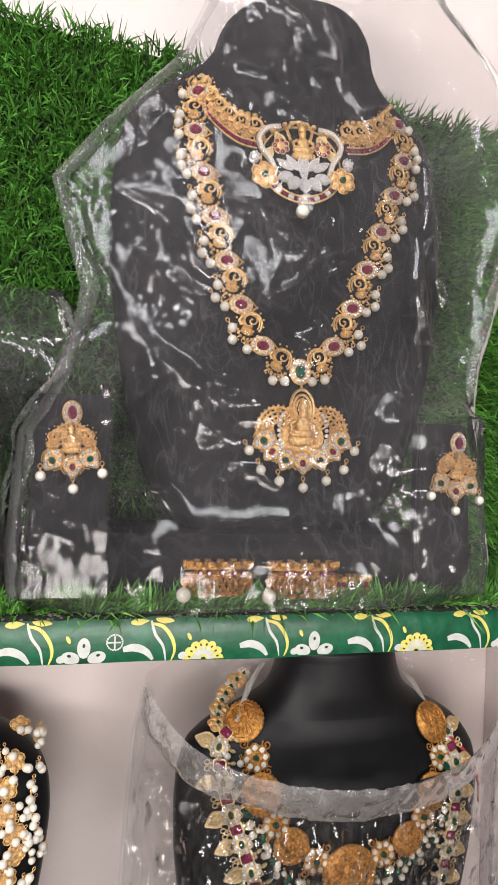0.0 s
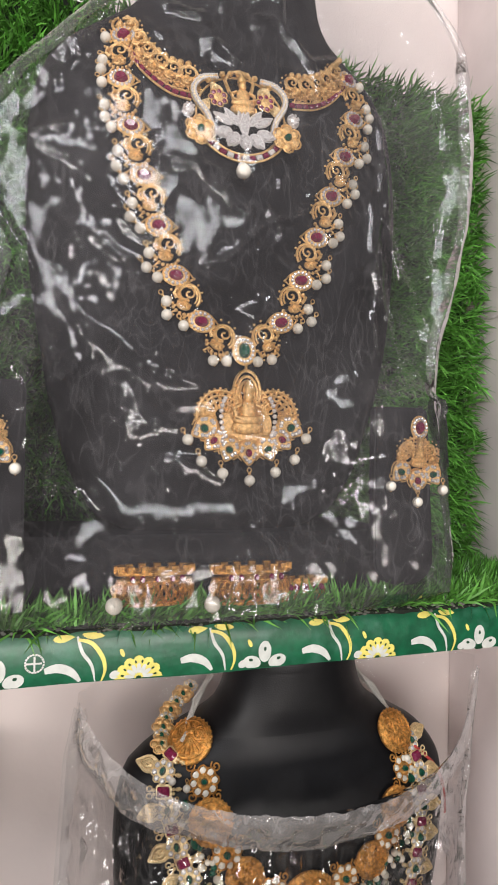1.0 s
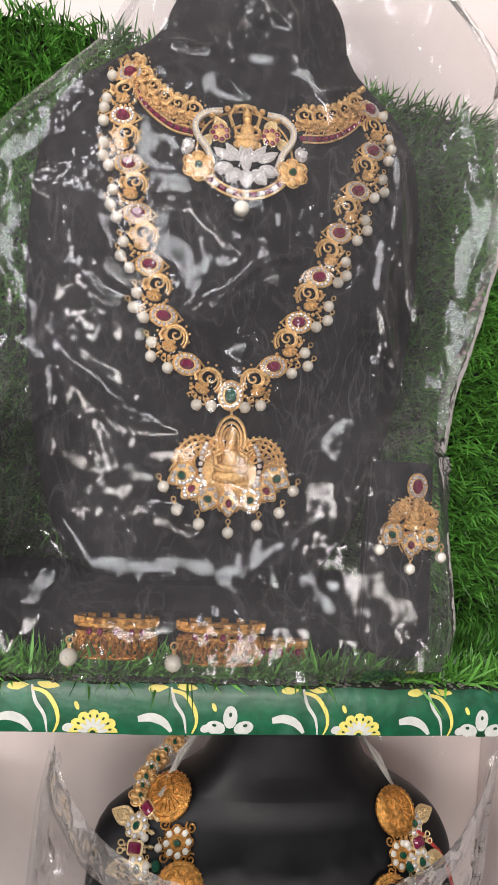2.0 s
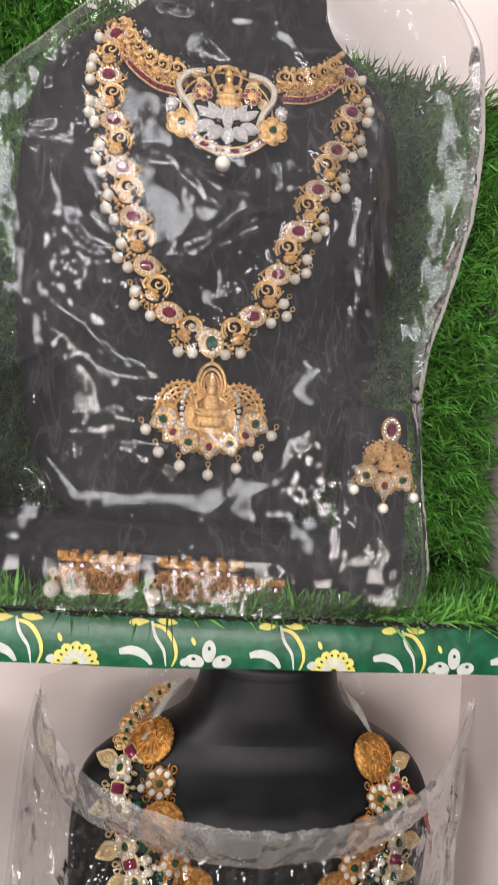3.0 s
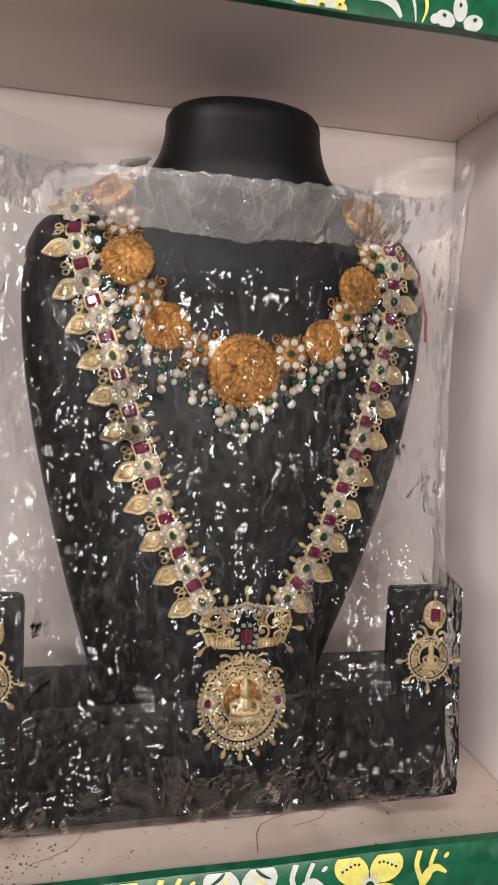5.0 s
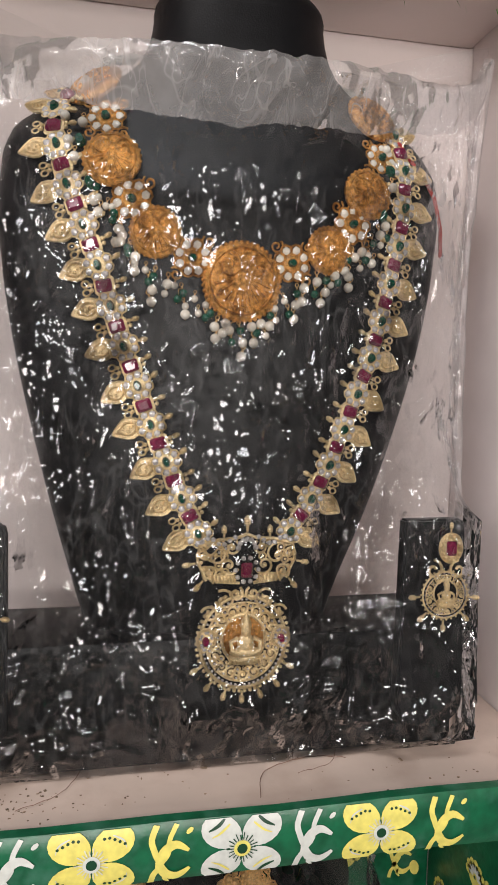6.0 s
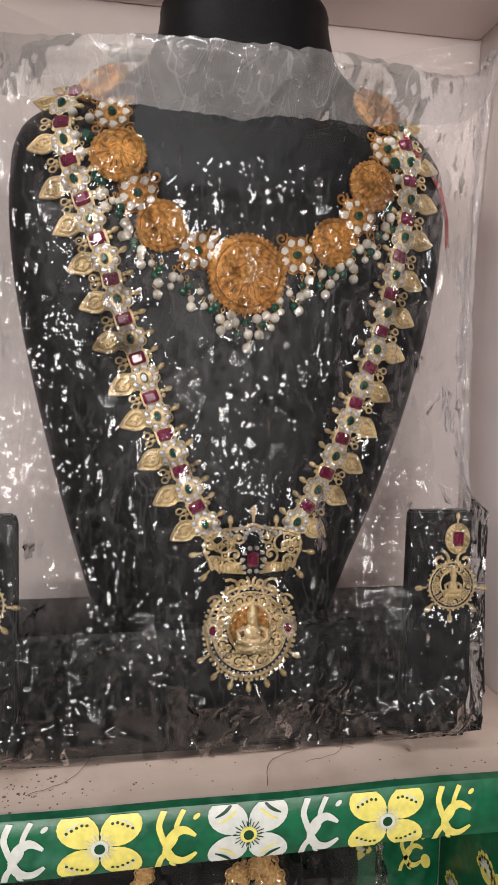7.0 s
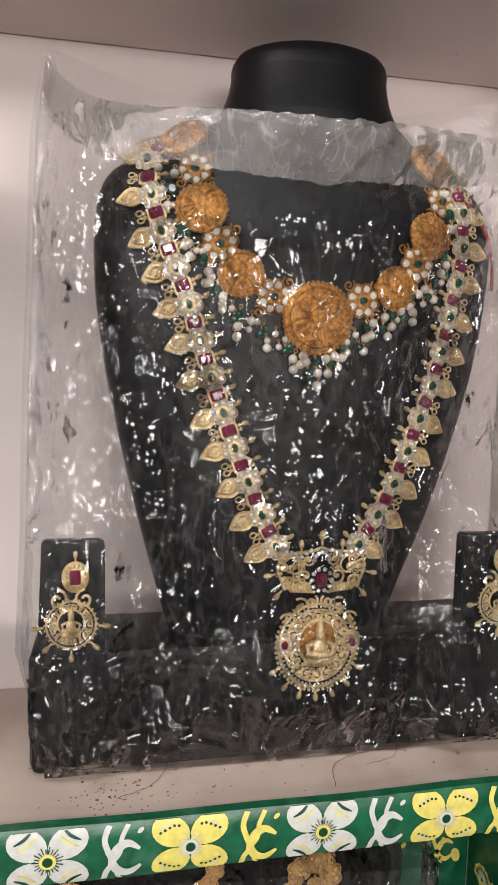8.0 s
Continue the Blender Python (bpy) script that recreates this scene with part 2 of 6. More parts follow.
def tube(bm, pts, r, n=6, mi=0, closed=False, taper=None):
    pts = [Vector(p) for p in pts]
    rings = []
    k = len(pts)
    for i, p in enumerate(pts):
        a = pts[(i - 1) % k] if (closed or i) else p
        b = pts[(i + 1) % k] if (closed or i < k - 1) else p
        d = (b - a).normalized() if (b - a).length > 1e-9 else Vector((0, 0, 1))
        s = d.cross(Vector((0, 1, 0)))
        if s.length < 1e-4:
            s = d.cross(Vector((1, 0, 0)))
        s.normalize()
        q = s.cross(d)
        rr = r * (taper[i] if taper else 1)
        rings.append([bm.verts.new(p + s * rr * math.cos(2 * math.pi * j / n) + q * rr * math.sin(2 * math.pi * j / n)) for j in range(n)])
    for i in range(k if closed else k - 1):
        A, B = rings[i], rings[(i + 1) % k]
        for j in range(n):
            f = bm.faces.new((A[j], A[(j + 1) % n], B[(j + 1) % n], B[j]))
            f.material_index = mi
    if not closed:
        for R in (rings[0][::-1], rings[-1]):
            bm.faces.new(R).material_index = mi


def ring_pts(cx, cz, rx, rz, n=20, y=0.0, a0=0.0, a1=360.0, close=True):
    m = n if close else n - 1
    return [(cx + rx * math.cos(radians(a0 + (a1 - a0) * i / m)), y, cz + rz * math.sin(radians(a0 + (a1 - a0) * i / m))) for i in range(n)]


def spiral(cx, cz, r0, r1, a0, turns, n=14, y=0.0, flip=1):
    out = []
    for i in range(n):
        t = i / (n - 1)
        r = r0 + (r1 - r0) * t
        a = radians(a0) + flip * turns * 2 * math.pi * t
        out.append((cx + r * math.cos(a), y, cz + r * math.sin(a)))
    return out


def prism(bm, outline, y0, y1, mi=0):
    """A flat plate with the outline (x, z), from y0 (front) back to y1."""
    A = [bm.verts.new((x, y0, z)) for x, z in outline]
    B = [bm.verts.new((x, y1, z)) for x, z in outline]
    n = len(outline)
    fs = [bm.faces.new(A), bm.faces.new(B[::-1])]
    for i in range(n):
        fs.append(bm.faces.new((A[i], B[i], B[(i + 1) % n], A[(i + 1) % n])))
    for f in fs:
        f.material_index = mi
    return fs


def dome(bm, rings, mi=0, n=14):
    """Stacked ovals (rx, rz, y) closed at both ends: cut stones, bosses and buttons."""
    prev = None
    for rx, rz, y in rings:
        R = [bm.verts.new((rx * math.cos(2 * math.pi * j / n), y, rz * math.sin(2 * math.pi * j / n))) for j in range(n)]
        if prev:
            for j in range(n):
                bm.faces.new((prev[j], prev[(j + 1) % n], R[(j + 1) % n], R[j])).material_index = mi
        else:
            bm.faces.new(R[::-1]).material_index = mi
        prev = R
    bm.faces.new(prev).material_index = mi


def drop_outline(w, h, n=16, point=1.0):
    """A leaf: round at the bottom, pointed at the top, centred on the origin."""
    out = []
    for i in range(n):
        a = 2 * math.pi * i / n
        x, z = math.sin(a), math.cos(a)
        out.append((w / 2 * x * (1 - 0.45 * point * max(0, z) ** 1.0), h / 2 * z))
    return out


# ---------------------------------------------------------------- the shelves
X0, X1, BACK = -0.95, 0.182, 0.165
tagged(mesh_ob("floor", box(bmesh.new(), -3, 3, -4, 1, -0.1, 0.0), ROOM), "plain concrete shop floor", "floor", kind="structure")
tagged(mesh_ob("ceiling", box(bmesh.new(), -3, 3, -4, 1, 2.8, 2.9), ROOM), "plain unseen room ceiling, darkened to weaken its reflections", "ceiling", kind="structure")
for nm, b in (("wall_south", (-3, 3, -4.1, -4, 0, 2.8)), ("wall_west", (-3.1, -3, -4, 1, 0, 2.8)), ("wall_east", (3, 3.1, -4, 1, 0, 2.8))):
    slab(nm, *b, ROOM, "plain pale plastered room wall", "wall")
slab("wall_north", -3, 3, BACK, BACK + 0.12, 0, 2.8, WALL, "pinkish white painted back wall of the niches", "wall")
slab("wall_niche_side", X1, X1 + 0.025, 0.004, BACK - 0.0005, 0.0, 2.3, SIDE, "brush-painted white side panel of the display niche", "wall")
slab("wall_front_pier", X1 + 0.0255, 1.2, 0.004, BACK - 0.0005, 0.0, 2.3, ROOM, "plastered pier beside the display niche, in the darkened room tone", "wall")
slab("wall_niche_west", X0 - 0.03, X0 - 0.0005, 0.004, BACK - 0.0005, 0.0, 2.3, SIDE, "white painted side panel of the display niche", "wall")
slab("shelf_upper", X0, X1 - 0.0005, 0.004, BACK - 0.0005, 1.2700, 1.2835, WALL, "white painted niche shelf under artificial grass", "shelf")
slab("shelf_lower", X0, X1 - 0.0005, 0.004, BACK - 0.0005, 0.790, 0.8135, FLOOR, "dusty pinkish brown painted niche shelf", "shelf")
slab("shelf_top", X0, X1 - 0.0005, 0.004, BACK - 0.0005, 2.02, 2.04, WALL, "white painted top shelf of the niche", "shelf")
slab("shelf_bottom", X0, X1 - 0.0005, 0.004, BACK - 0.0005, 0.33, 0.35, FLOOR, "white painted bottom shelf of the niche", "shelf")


def strip(name, x0, x1, z0, z1, label, bulge=0.0025, upright=False):
    """A wrapped trim strip with a softly bulging front, standing proud of the shelf's edge."""
    bm = bmesh.new()
    n = 9
    prof = [(-0.0022 - bulge * math.sin(math.pi * i / (n - 1)) ** 0.6 * 0.6, i / (n - 1)) for i in range(n)]
    prof = [(0.0036, 0.0)] + prof + [(0.0036, 1.0)]
    k = 40
    prev = None
    for s in range(k + 1):
        u = s / k
        R = []
        for y, v in prof:
            wob = 0.0005 * math.sin(23 * u + 5 * v) + 0.0004 * math.sin(57 * u)
            if upright:
                R.append(bm.verts.new((x0 + (x1 - x0) * v + wob * 0.6, y, z0 + (z1 - z0) * u)))
            else:
                R.append(bm.verts.new((x0 + (x1 - x0) * u, y, z0 + (z1 - z0) * v + wob)))
        if prev:
            for i in range(len(R) - 1):
                bm.faces.new((prev[i], prev[i + 1], R[i + 1], R[i]))
        prev = R
    bmesh.ops.recalc_face_normals(bm, faces=bm.faces)
    return tagged(mesh_ob(name, bm, GREEN), label, "trim", kind="structure")


trim_up = strip("trim_upper", X0, 0.2052, 1.2585, 1.2865, "green printed paper trim with yellow and white flowers on the shelf edge")
trim_low = strip("trim_lower", X0, 0.1825, 0.7860, 0.8165, "green printed paper trim with four-petalled flowers on the shelf edge", 0.005)
trim_v1 = strip("trim_side", 0.1830, 0.2050, 0.30, 1.2580, "green printed paper trim with flowers on the niche's upright edge", 0.001, True)
trim_v2 = strip("trim_side_upper", 0.1830, 0.2050, 1.2870, 2.04, "green printed paper trim with flowers on the niche's upright edge", 0.001, True)


# ---------------------------------------------------------------- display busts
class Bust:
    """A display bust as a stack of rounded sections: z, half width, centre x, centre y, depth to the front, depth to the back."""

    def __init__(self, secs):
        self.s = np.array(sorted(secs))
        self.d = np.gradient(self.s[:, 1:], self.s[:, 0], axis=0)

    def at(self, z):
        zs = self.s[:, 0]
        i = int(np.clip(np.searchsorted(zs, z) - 1, 0, len(zs) - 2))
        h = zs[i + 1] - zs[i]
        t = min(1.0, max(0.0, (z - zs[i]) / h))
        d = self.d
        p0, p1, m0, m1 = self.s[i, 1:], self.s[i + 1, 1:], d[i] * h, d[i + 1] * h
        return [float(v) for v in (2 * t ** 3 - 3 * t ** 2 + 1) * p0 + (t ** 3 - 2 * t ** 2 + t) * m0 + (3 * t ** 2 - 2 * t ** 3) * p1 + (t ** 3 - t ** 2) * m1]

    def front(self, x, z):
        w, cx, cy, df, db = self.at(z)
        u = min(1.0, abs(x - cx) / w)
        return cy - df * (1 - u ** 2.6) ** 0.5

    def mesh(self, n=44, step=0.006):
        bm = bmesh.new()
        z0, z1 = self.s[0, 0], self.s[-1, 0]
        k = int((z1 - z0) / step)
        zs = sorted(set([z0 + (z1 - z0) * i / k for i in range(k + 1)] + list(self.s[:, 0])))
        prev = None
        for z in zs:
            w, cx, cy, df, db = self.at(z)
            R = []
            for j in range(n):
                a = 2 * math.pi * j / n
                c, s_ = math.cos(a), math.sin(a)
                u = abs(c)
                d = (1 - u ** 2.6) ** 0.5 if u < 1 else 0.0
                R.append(bm.verts.new((cx + w * c, cy - (df if s_ > 0 else -db) * d, z)))
            if prev:
                for j in range(n):
                    bm.faces.new((prev[j], prev[(j + 1) % n], R[(j + 1) % n], R[j]))
            else:
                bm.faces.new(R[::-1])
            prev = R
        bm.faces.new(prev)
        bmesh.ops.recalc_face_normals(bm, faces=bm.faces)
        return bm


LOW = Bust([(0.868, 0.066, -0.016, 0.080, 0.024, 0.02), (0.905, 0.077, -0.015, 0.080, 0.027, 0.02), (0.95, 0.092, -0.012, 0.080, 0.030, 0.02),
            (1.00, 0.107, -0.009, 0.083, 0.034, 0.02), (1.05, 0.119, -0.007, 0.085, 0.036, 0.02), (1.10, 0.126, -0.006, 0.086, 0.037, 0.02),
            (1.135, 0.127, -0.005, 0.088, 0.036, 0.02), (1.155, 0.124, -0.005, 0.091, 0.033, 0.02), (1.168, 0.117, -0.005, 0.097, 0.035, 0.030),
            (1.178, 0.104, -0.003, 0.100, 0.036, 0.034), (1.186, 0.088, -0.001, 0.102, 0.037, 0.034), (1.194, 0.072, 0.000, 0.101, 0.037, 0.034),
            (1.203, 0.060, 0.000, 0.100, 0.037, 0.033), (1.214, 0.0535, 0.000, 0.100, 0.037, 0.034), (1.230, 0.0495, 0.000, 0.100, 0.037, 0.034),
            (1.2375, 0.0488, 0.000, 0.100, 0.037, 0.034), (1.2405, 0.0465, 0.000, 0.100, 0.035, 0.032)])
UP = Bust([(1.335, 0.050, -0.080, 0.030, 0.010, 0.02), (1.345, 0.072, -0.078, 0.032, 0.016, 0.02), (1.36, 0.085, -0.076, 0.036, 0.021, 0.02),
           (1.40, 0.103, -0.073, 0.044, 0.028, 0.02), (1.45, 0.116, -0.070, 0.051, 0.032, 0.02), (1.50, 0.124, -0.069, 0.057, 0.034, 0.02),
           (1.56, 0.128, -0.068, 0.064, 0.036, 0.02), (1.60, 0.127, -0.067, 0.070, 0.037, 0.02), (1.63, 0.122, -0.066, 0.076, 0.036, 0.02),
           (1.65, 0.112, -0.065, 0.081, 0.037, 0.022), (1.665, 0.096, -0.063, 0.085, 0.038, 0.026), (1.68, 0.078, -0.060, 0.088, 0.039, 0.03),
           (1.70, 0.065, -0.057, 0.090, 0.040, 0.034), (1.712, 0.0625, -0.056, 0.091, 0.040, 0.036), (1.724, 0.058, -0.055, 0.092, 0.038, 0.034), (1.733, 0.050, -0.054, 0.092, 0.034, 0.030),
           (1.7395, 0.038, -0.053, 0.092, 0.027, 0.022), (1.743, 0.022, -0.053, 0.092, 0.016, 0.012)])


def put_bust(shape, name, label, m, foot, cards, label_card):
    """The bust, the box foot that it stands on and the two upright earring flaps beside it."""
    root = tagged(new(name), label, "jewellery stand")
    root.location = ((foot[0] + foot[1]) / 2, foot[3], foot[4])
    inv = Matrix.Translation(-root.location)

    def child(nm, bm, mt, lab=""):
        bmesh.ops.transform(bm, matrix=inv, verts=bm.verts)
        return part(nm, bm, mt, root, lab)
    child("torso", shape.mesh(), m)
    z1, (w, cx, cy, df, db) = shape.s[-1, 0], shape.at(shape.s[-1, 0])
    bm = bmesh.new()
    tube(bm, [(cx + w * 0.985 * math.cos(a), cy - (df if math.sin(a) > 0 else db) * 0.985 * math.sin(a), z1) for a in np.linspace(0, 2 * math.pi, 40)[:-1]], 0.0011, 5, closed=True)
    bm2 = bmesh.new()
    box(bm2, cx - 0.012, cx + 0.012, cy - 0.004, cy + 0.004, z1 + 0.0002, z1 + 0.0016, 0.0006)
    if w > 0.03:
        child("neck_rim", bm, m)
        child("neck_slot", bm2, m)
    child("foot", box(bmesh.new(), *foot, 0.006), m)
    for x0, x1, y0, z0, z1, lean in cards:
        bm = bmesh.new()
        n = 10
        out = [(x0 + 0.004, z1), (x1 - 0.002, z1), (x1, z1 - 0.004)]
        r = (x1 - x0) * 0.5
        out += [(x1 - r + r * math.cos(a), z0 + r * 0.7 - r * 0.7 * math.sin(a)) for a in np.linspace(0, math.pi, n)]
        prism(bm, out[::-1], 0.0, 0.009)
        bmesh.ops.bevel(bm, geom=[e for e in bm.edges], offset=0.0012, segments=2, affect="EDGES")
        bmesh.ops.transform(bm, matrix=Matrix.Translation((0, y0, z0)) @ Matrix.Rotation(radians(lean), 4, "X") @ Matrix.Translation((0, 0, -z0)), verts=bm.verts)
        bmesh.ops.recalc_face_normals(bm, faces=bm.faces)
        child("earring_flap", bm, m, label_card)
    return root


put_bust(LOW, "necklace_bust", "black leatherette necklace bust standing on the lower shelf inside a bag", LEATHER,
         (-0.168, 0.131, 0.047, 0.112, 0.8137, 0.888), [(-0.164, -0.125, 0.040, 0.832, 0.953, -4), (0.088, 0.129, 0.034, 0.832, 0.953, -4)], "black earring flap")
put_bust(UP, "necklace_bust", "greyish black necklace bust standing on artificial grass inside a bag", VELVET,
         (-0.225, 0.035, 0.012, 0.085, 1.2882, 1.338), [(-0.240, -0.192, 0.000, 1.312, 1.424, -5), (0.014, 0.056, -0.006, 1.303, 1.416, -5)], "black earring flap")


# ---------------------------------------------------------------- jewellery pieces (flat in x and z, front towards -y)
MESHES = {}


def shared(key, build, mats):
    """Mesh data made once and shared by all alike pieces."""
    if key not in MESHES:
        bm = bmesh.new()
        build(bm)
        me = bpy.data.meshes.new(key)
        bm.to_mesh(me)
        bm.free()
        for m in mats:
            me.materials.append(m)
        me.polygons.foreach_set("use_smooth", [True] * len(me.polygons))
        me.set_sharp_from_angle(angle=radians(40))
        MESHES[key] = me
    return MESHES[key]


def b_pearl(r):
    def go(bm):
        ball(bm, (0, 0, 0), r, sub=3)
        tube(bm, [(0, 0, r * 0.9), (0, 0, r * 1.5)], r * 0.22, 5, 1)
        tube(bm, ring_pts(0, r * 1.85, r * 0.38, r * 0.42, 10), r * 0.11, 4, 1, True)
        ball(bm, (0, 0, -r), r * 0.16, 1)
    return go


def b_stone(rx, rz, h, n=14):
    return lambda bm: dome(bm, [(rx, rz, 0), (rx * 0.98, rz * 0.98, -h * 0.45), (rx * 0.62, rz * 0.62, -h)], 0, n)


def b_square_stone(w, hgt, h):
    def go(bm):
        c = min(w, hgt) * 0.28
        out = [(-w + c, -hgt), (w - c, -hgt), (w, -hgt + c), (w, hgt - c), (w - c, hgt), (-w + c, hgt), (-w, hgt - c), (-w, -hgt + c)]
        lo = [bm.verts.new((x, 0, z)) for x, z in out]
        mid = [bm.verts.new((x, -h * 0.4, z)) for x, z in out]
        top = [bm.verts.new((x * 0.6, -h, z * 0.6)) for x, z in out]
        for A, B in ((lo, mid), (mid, top)):
            for j in range(8):
                bm.faces.new((A[j], A[(j + 1) % 8], B[(j + 1) % 8], B[j]))
        bm.faces.new(top)
        bm.faces.new(lo[::-1])
        bmesh.ops.recalc_face_normals(bm, faces=bm.faces)
    return go


def b_setting(rx, rz, n, r, eye=True):
    """An oval gold setting with a wreath of small white stones."""
    def go(bm):
        dome(bm, [(rx, rz, 0), (rx, rz, -0.0012), (rx * 0.9, rz * 0.9, -0.0016)], 0, 20)
        tube(bm, ring_pts(0, 0, rx, rz, 22, -0.0012), 0.0005, 4, 0, True)
        if eye:
            for s in (-1, 1):
                tube(bm, [(s * rx * 0.7, -0.0008, rz * 0.75), (s * rx * 1.1, -0.0008, rz * 0.35), (s * rx * 1.38, -0.0008, 0)], 0.0005, 4)
                tube(bm, [(s * rx * 0.7, -0.0008, -rz * 0.75), (s * rx * 1.1, -0.0008, -rz * 0.35), (s * rx * 1.38, -0.0008, 0)], 0.0005, 4)
                ball(bm, (s * rx * 1.4, -0.0008, 0), 0.0009)
        for i in range(n):
            a = 2 * math.pi * i / n
            ball(bm, (rx * 0.78 * math.cos(a), -0.0019, rz * 0.78 * math.sin(a)), r, 1)
    return go


def b_peacock(bm):
    """A curled gold bird: coiled tail, round body, crest and a row of grains."""
    tube(bm, spiral(0.0005, 0.0025, 0.0078, 0.0030, -150, 0.95, 18, -0.0012, -1), 0.0008, 5)
    tube(bm, spiral(0.0005, 0.0025, 0.0062, 0.0022, -150, 0.95, 16, -0.0018, -1), 0.0006, 5)
    tube(bm, spiral(-0.0005, 0.0035, 0.0036, 0.0006, 60, 1.1, 12, -0.0022, 1), 0.0006, 5)
    ball(bm, (0.0005, -0.0014, -0.0035), 0.0034, 0, 2, 0.45, 1.2, 0.8)
    for i in range(6):
        a = radians(200 + 140 * i / 5)
        tube(bm, [(0.0005 + q * math.cos(a), -0.0028, -0.0016 + q * 0.85 * math.sin(a)) for q in (0.0008, 0.0024, 0.0042)], 0.0006, 4)
    for i in range(8):
        a = radians(195 + 150 * i / 7)
        ball(bm, (0.0066 * math.cos(a), -0.0016, -0.0030 + 0.0052 * math.sin(a)), 0.00115)
    for i in range(9):
        a = radians(-60 + 240 * i / 8)
        ball(bm, (0.0005 + 0.0085 * math.cos(a), -0.001, 0.0025 + 0.0085 * math.sin(a)), 0.0008)
    for s in (-1, 1):
        tube(bm, [(s * 0.004, -0.001, -0.0075), (s * 0.0055, -0.001, -0.0095), (s * 0.0035, -0.001, -0.0100)], 0.0006, 5)
    tube(bm, [(0.005, -0.002, -0.001), (0.0072, -0.0025, 0.001), (0.0065, -0.003, 0.0032)], 0.0010, 5, taper=[1.2, 1, 0.8])
    ball(bm, (0.0062, -0.003, 0.0036), 0.0013)


def b_petal(w, h, n):
    """A leaf-shaped setting, point down, edged with white stones."""
    def go(bm):
        out = [(x, -z) for x, z in drop_outline(w, h, 18, 1.4)]
        prism(bm, out, -0.0014, 0.0)
        tube(bm, [(x, -0.0013, z) for x, z in out], 0.00055, 4, 0, True)
        wide = [(x * 1.22, -0.0006, z * 1.17 - h * 0.03) for x, z in out]
        tube(bm, wide[3:-2], 0.0005, 4)
        for i in range(n):
            x, z = out[int(i * 18 / n) % 18]
            ball(bm, (x * 0.74, -0.0018, z * 0.76 + h * 0.02), w * 0.105, 1)
        bmesh.ops.recalc_face_normals(bm, faces=bm.faces)
    return go


def b_flower(r, n, stone=True, rr=None):
    """A rosette of round petals."""
    def go(bm):
        dome(bm, [(r * 0.55, r * 0.55, 0), (r * 0.55, r * 0.55, -0.0015), (r * 0.3, r * 0.3, -0.002)], 0, 12)
        q = rr or r * math.sin(math.pi / n) * 0.85
        for i in range(n):
            a = 2 * math.pi * (i + 0.5) / n
            c = (r * 0.74 * math.cos(a), -0.0012, r * 0.74 * math.sin(a))
            tube(bm, [(c[0] + q * math.cos(t), c[1], c[2] + q * math.sin(t)) for t in np.linspace(0, 2 * math.pi, 9)[:-1]], q * 0.2, 4, 0, True)
            ball(bm, c, q * 0.78, 1 if stone else 0, 1, 0.7)
    return go


def b_leaf(bm):
    """A pointed gold leaf with a raised rim, lying towards -x."""
    out = [(-z, x) for x, z in drop_outline(0.0115, 0.0165, 18, 1.5)]
    prism(bm, out, -0.0012, 0.0)
    tube(bm, [(x, -0.0013, z) for x, z in out], 0.0006, 5, 0, True)
    tube(bm, [(x * 0.6, -0.0016, z * 0.6) for x, z in out], 0.0006, 4, 0, True)
    for i in range(5):
        ball(bm, (-0.004 + 0.0020 * i, -0.0017, 0.0011 * math.sin(i * 2.2)), 0.0010)
    bmesh.ops.recalc_face_normals(bm, faces=bm.faces)


def b_bud(bm):
    """A small grooved bud on a stalk, pointing towards +z."""
    tube(bm, [(0, -0.001, -0.002), (0, -0.001, 0.0015), (0, -0.001, 0.003), (0, -0.001, 0.005), (0, -0.001, 0.0066)], 0.0017, 7, taper=[0.4, 0.5, 1.0, 0.95, 0.3])
    for z in (0.0022, 0.0036, 0.005):
        tube(bm, [(0.0016 * math.cos(t), -0.001 + 0.0016 * math.sin(t), z) for t in np.linspace(0, 2 * math.pi, 9)[:-1]], 0.00035, 4, 0, True)


def b_medal(r):
    """A thick embossed gold coin with a grained rim and worn relief lines."""
    def go(bm):
        dome(bm, [(r, r, 0), (r, r, -0.0018), (r * 0.93, r * 0.93, -0.0026), (r * 0.5, r * 0.5, -0.0034)], 0, 28)
        n = max(16, int(r * 2200))
        for i in range(n):
            a = 2 * math.pi * i / n
            ball(bm, (r * math.cos(a), -0.0014, r * math.sin(a)), r * 0.062)
        tube(bm, ring_pts(0, 0, r * 0.84, r * 0.84, 28, -0.0028), r * 0.035, 4, 0, True)
        rng = random.Random(int(r * 1e5))
        for i in range(9):
            a = radians(200 + 140 * i / 8)
            tube(bm, [(r * q * math.cos(a), -0.0033, r * (q * math.sin(a) + 0.12)) for q in (0.2, 0.5, 0.76)], r * 0.05, 5, taper=[0.6, 1.0, 1.2])
        for s in (-1, 1):
            tube(bm, spiral(s * r * 0.38, r * 0.36, r * 0.34, r * 0.06, 90, 1.3, 14, -0.0033, s), r * 0.055, 5)
        ball(bm, (0, -0.0030, -r * 0.05), r * 0.30, 0, 2, 0.28, 0.9, 1.2)
        ball(bm, (0, -0.0034, r * 0.38), r * 0.16, 0, 2, 0.4)
        for i in range(12):
            a, q = rng.uniform(0, 6.28), r * rng.uniform(0.45, 0.75)
            ball(bm, (q * math.cos(a), -0.0031, q * math.sin(a)), r * 0.06)
    return go


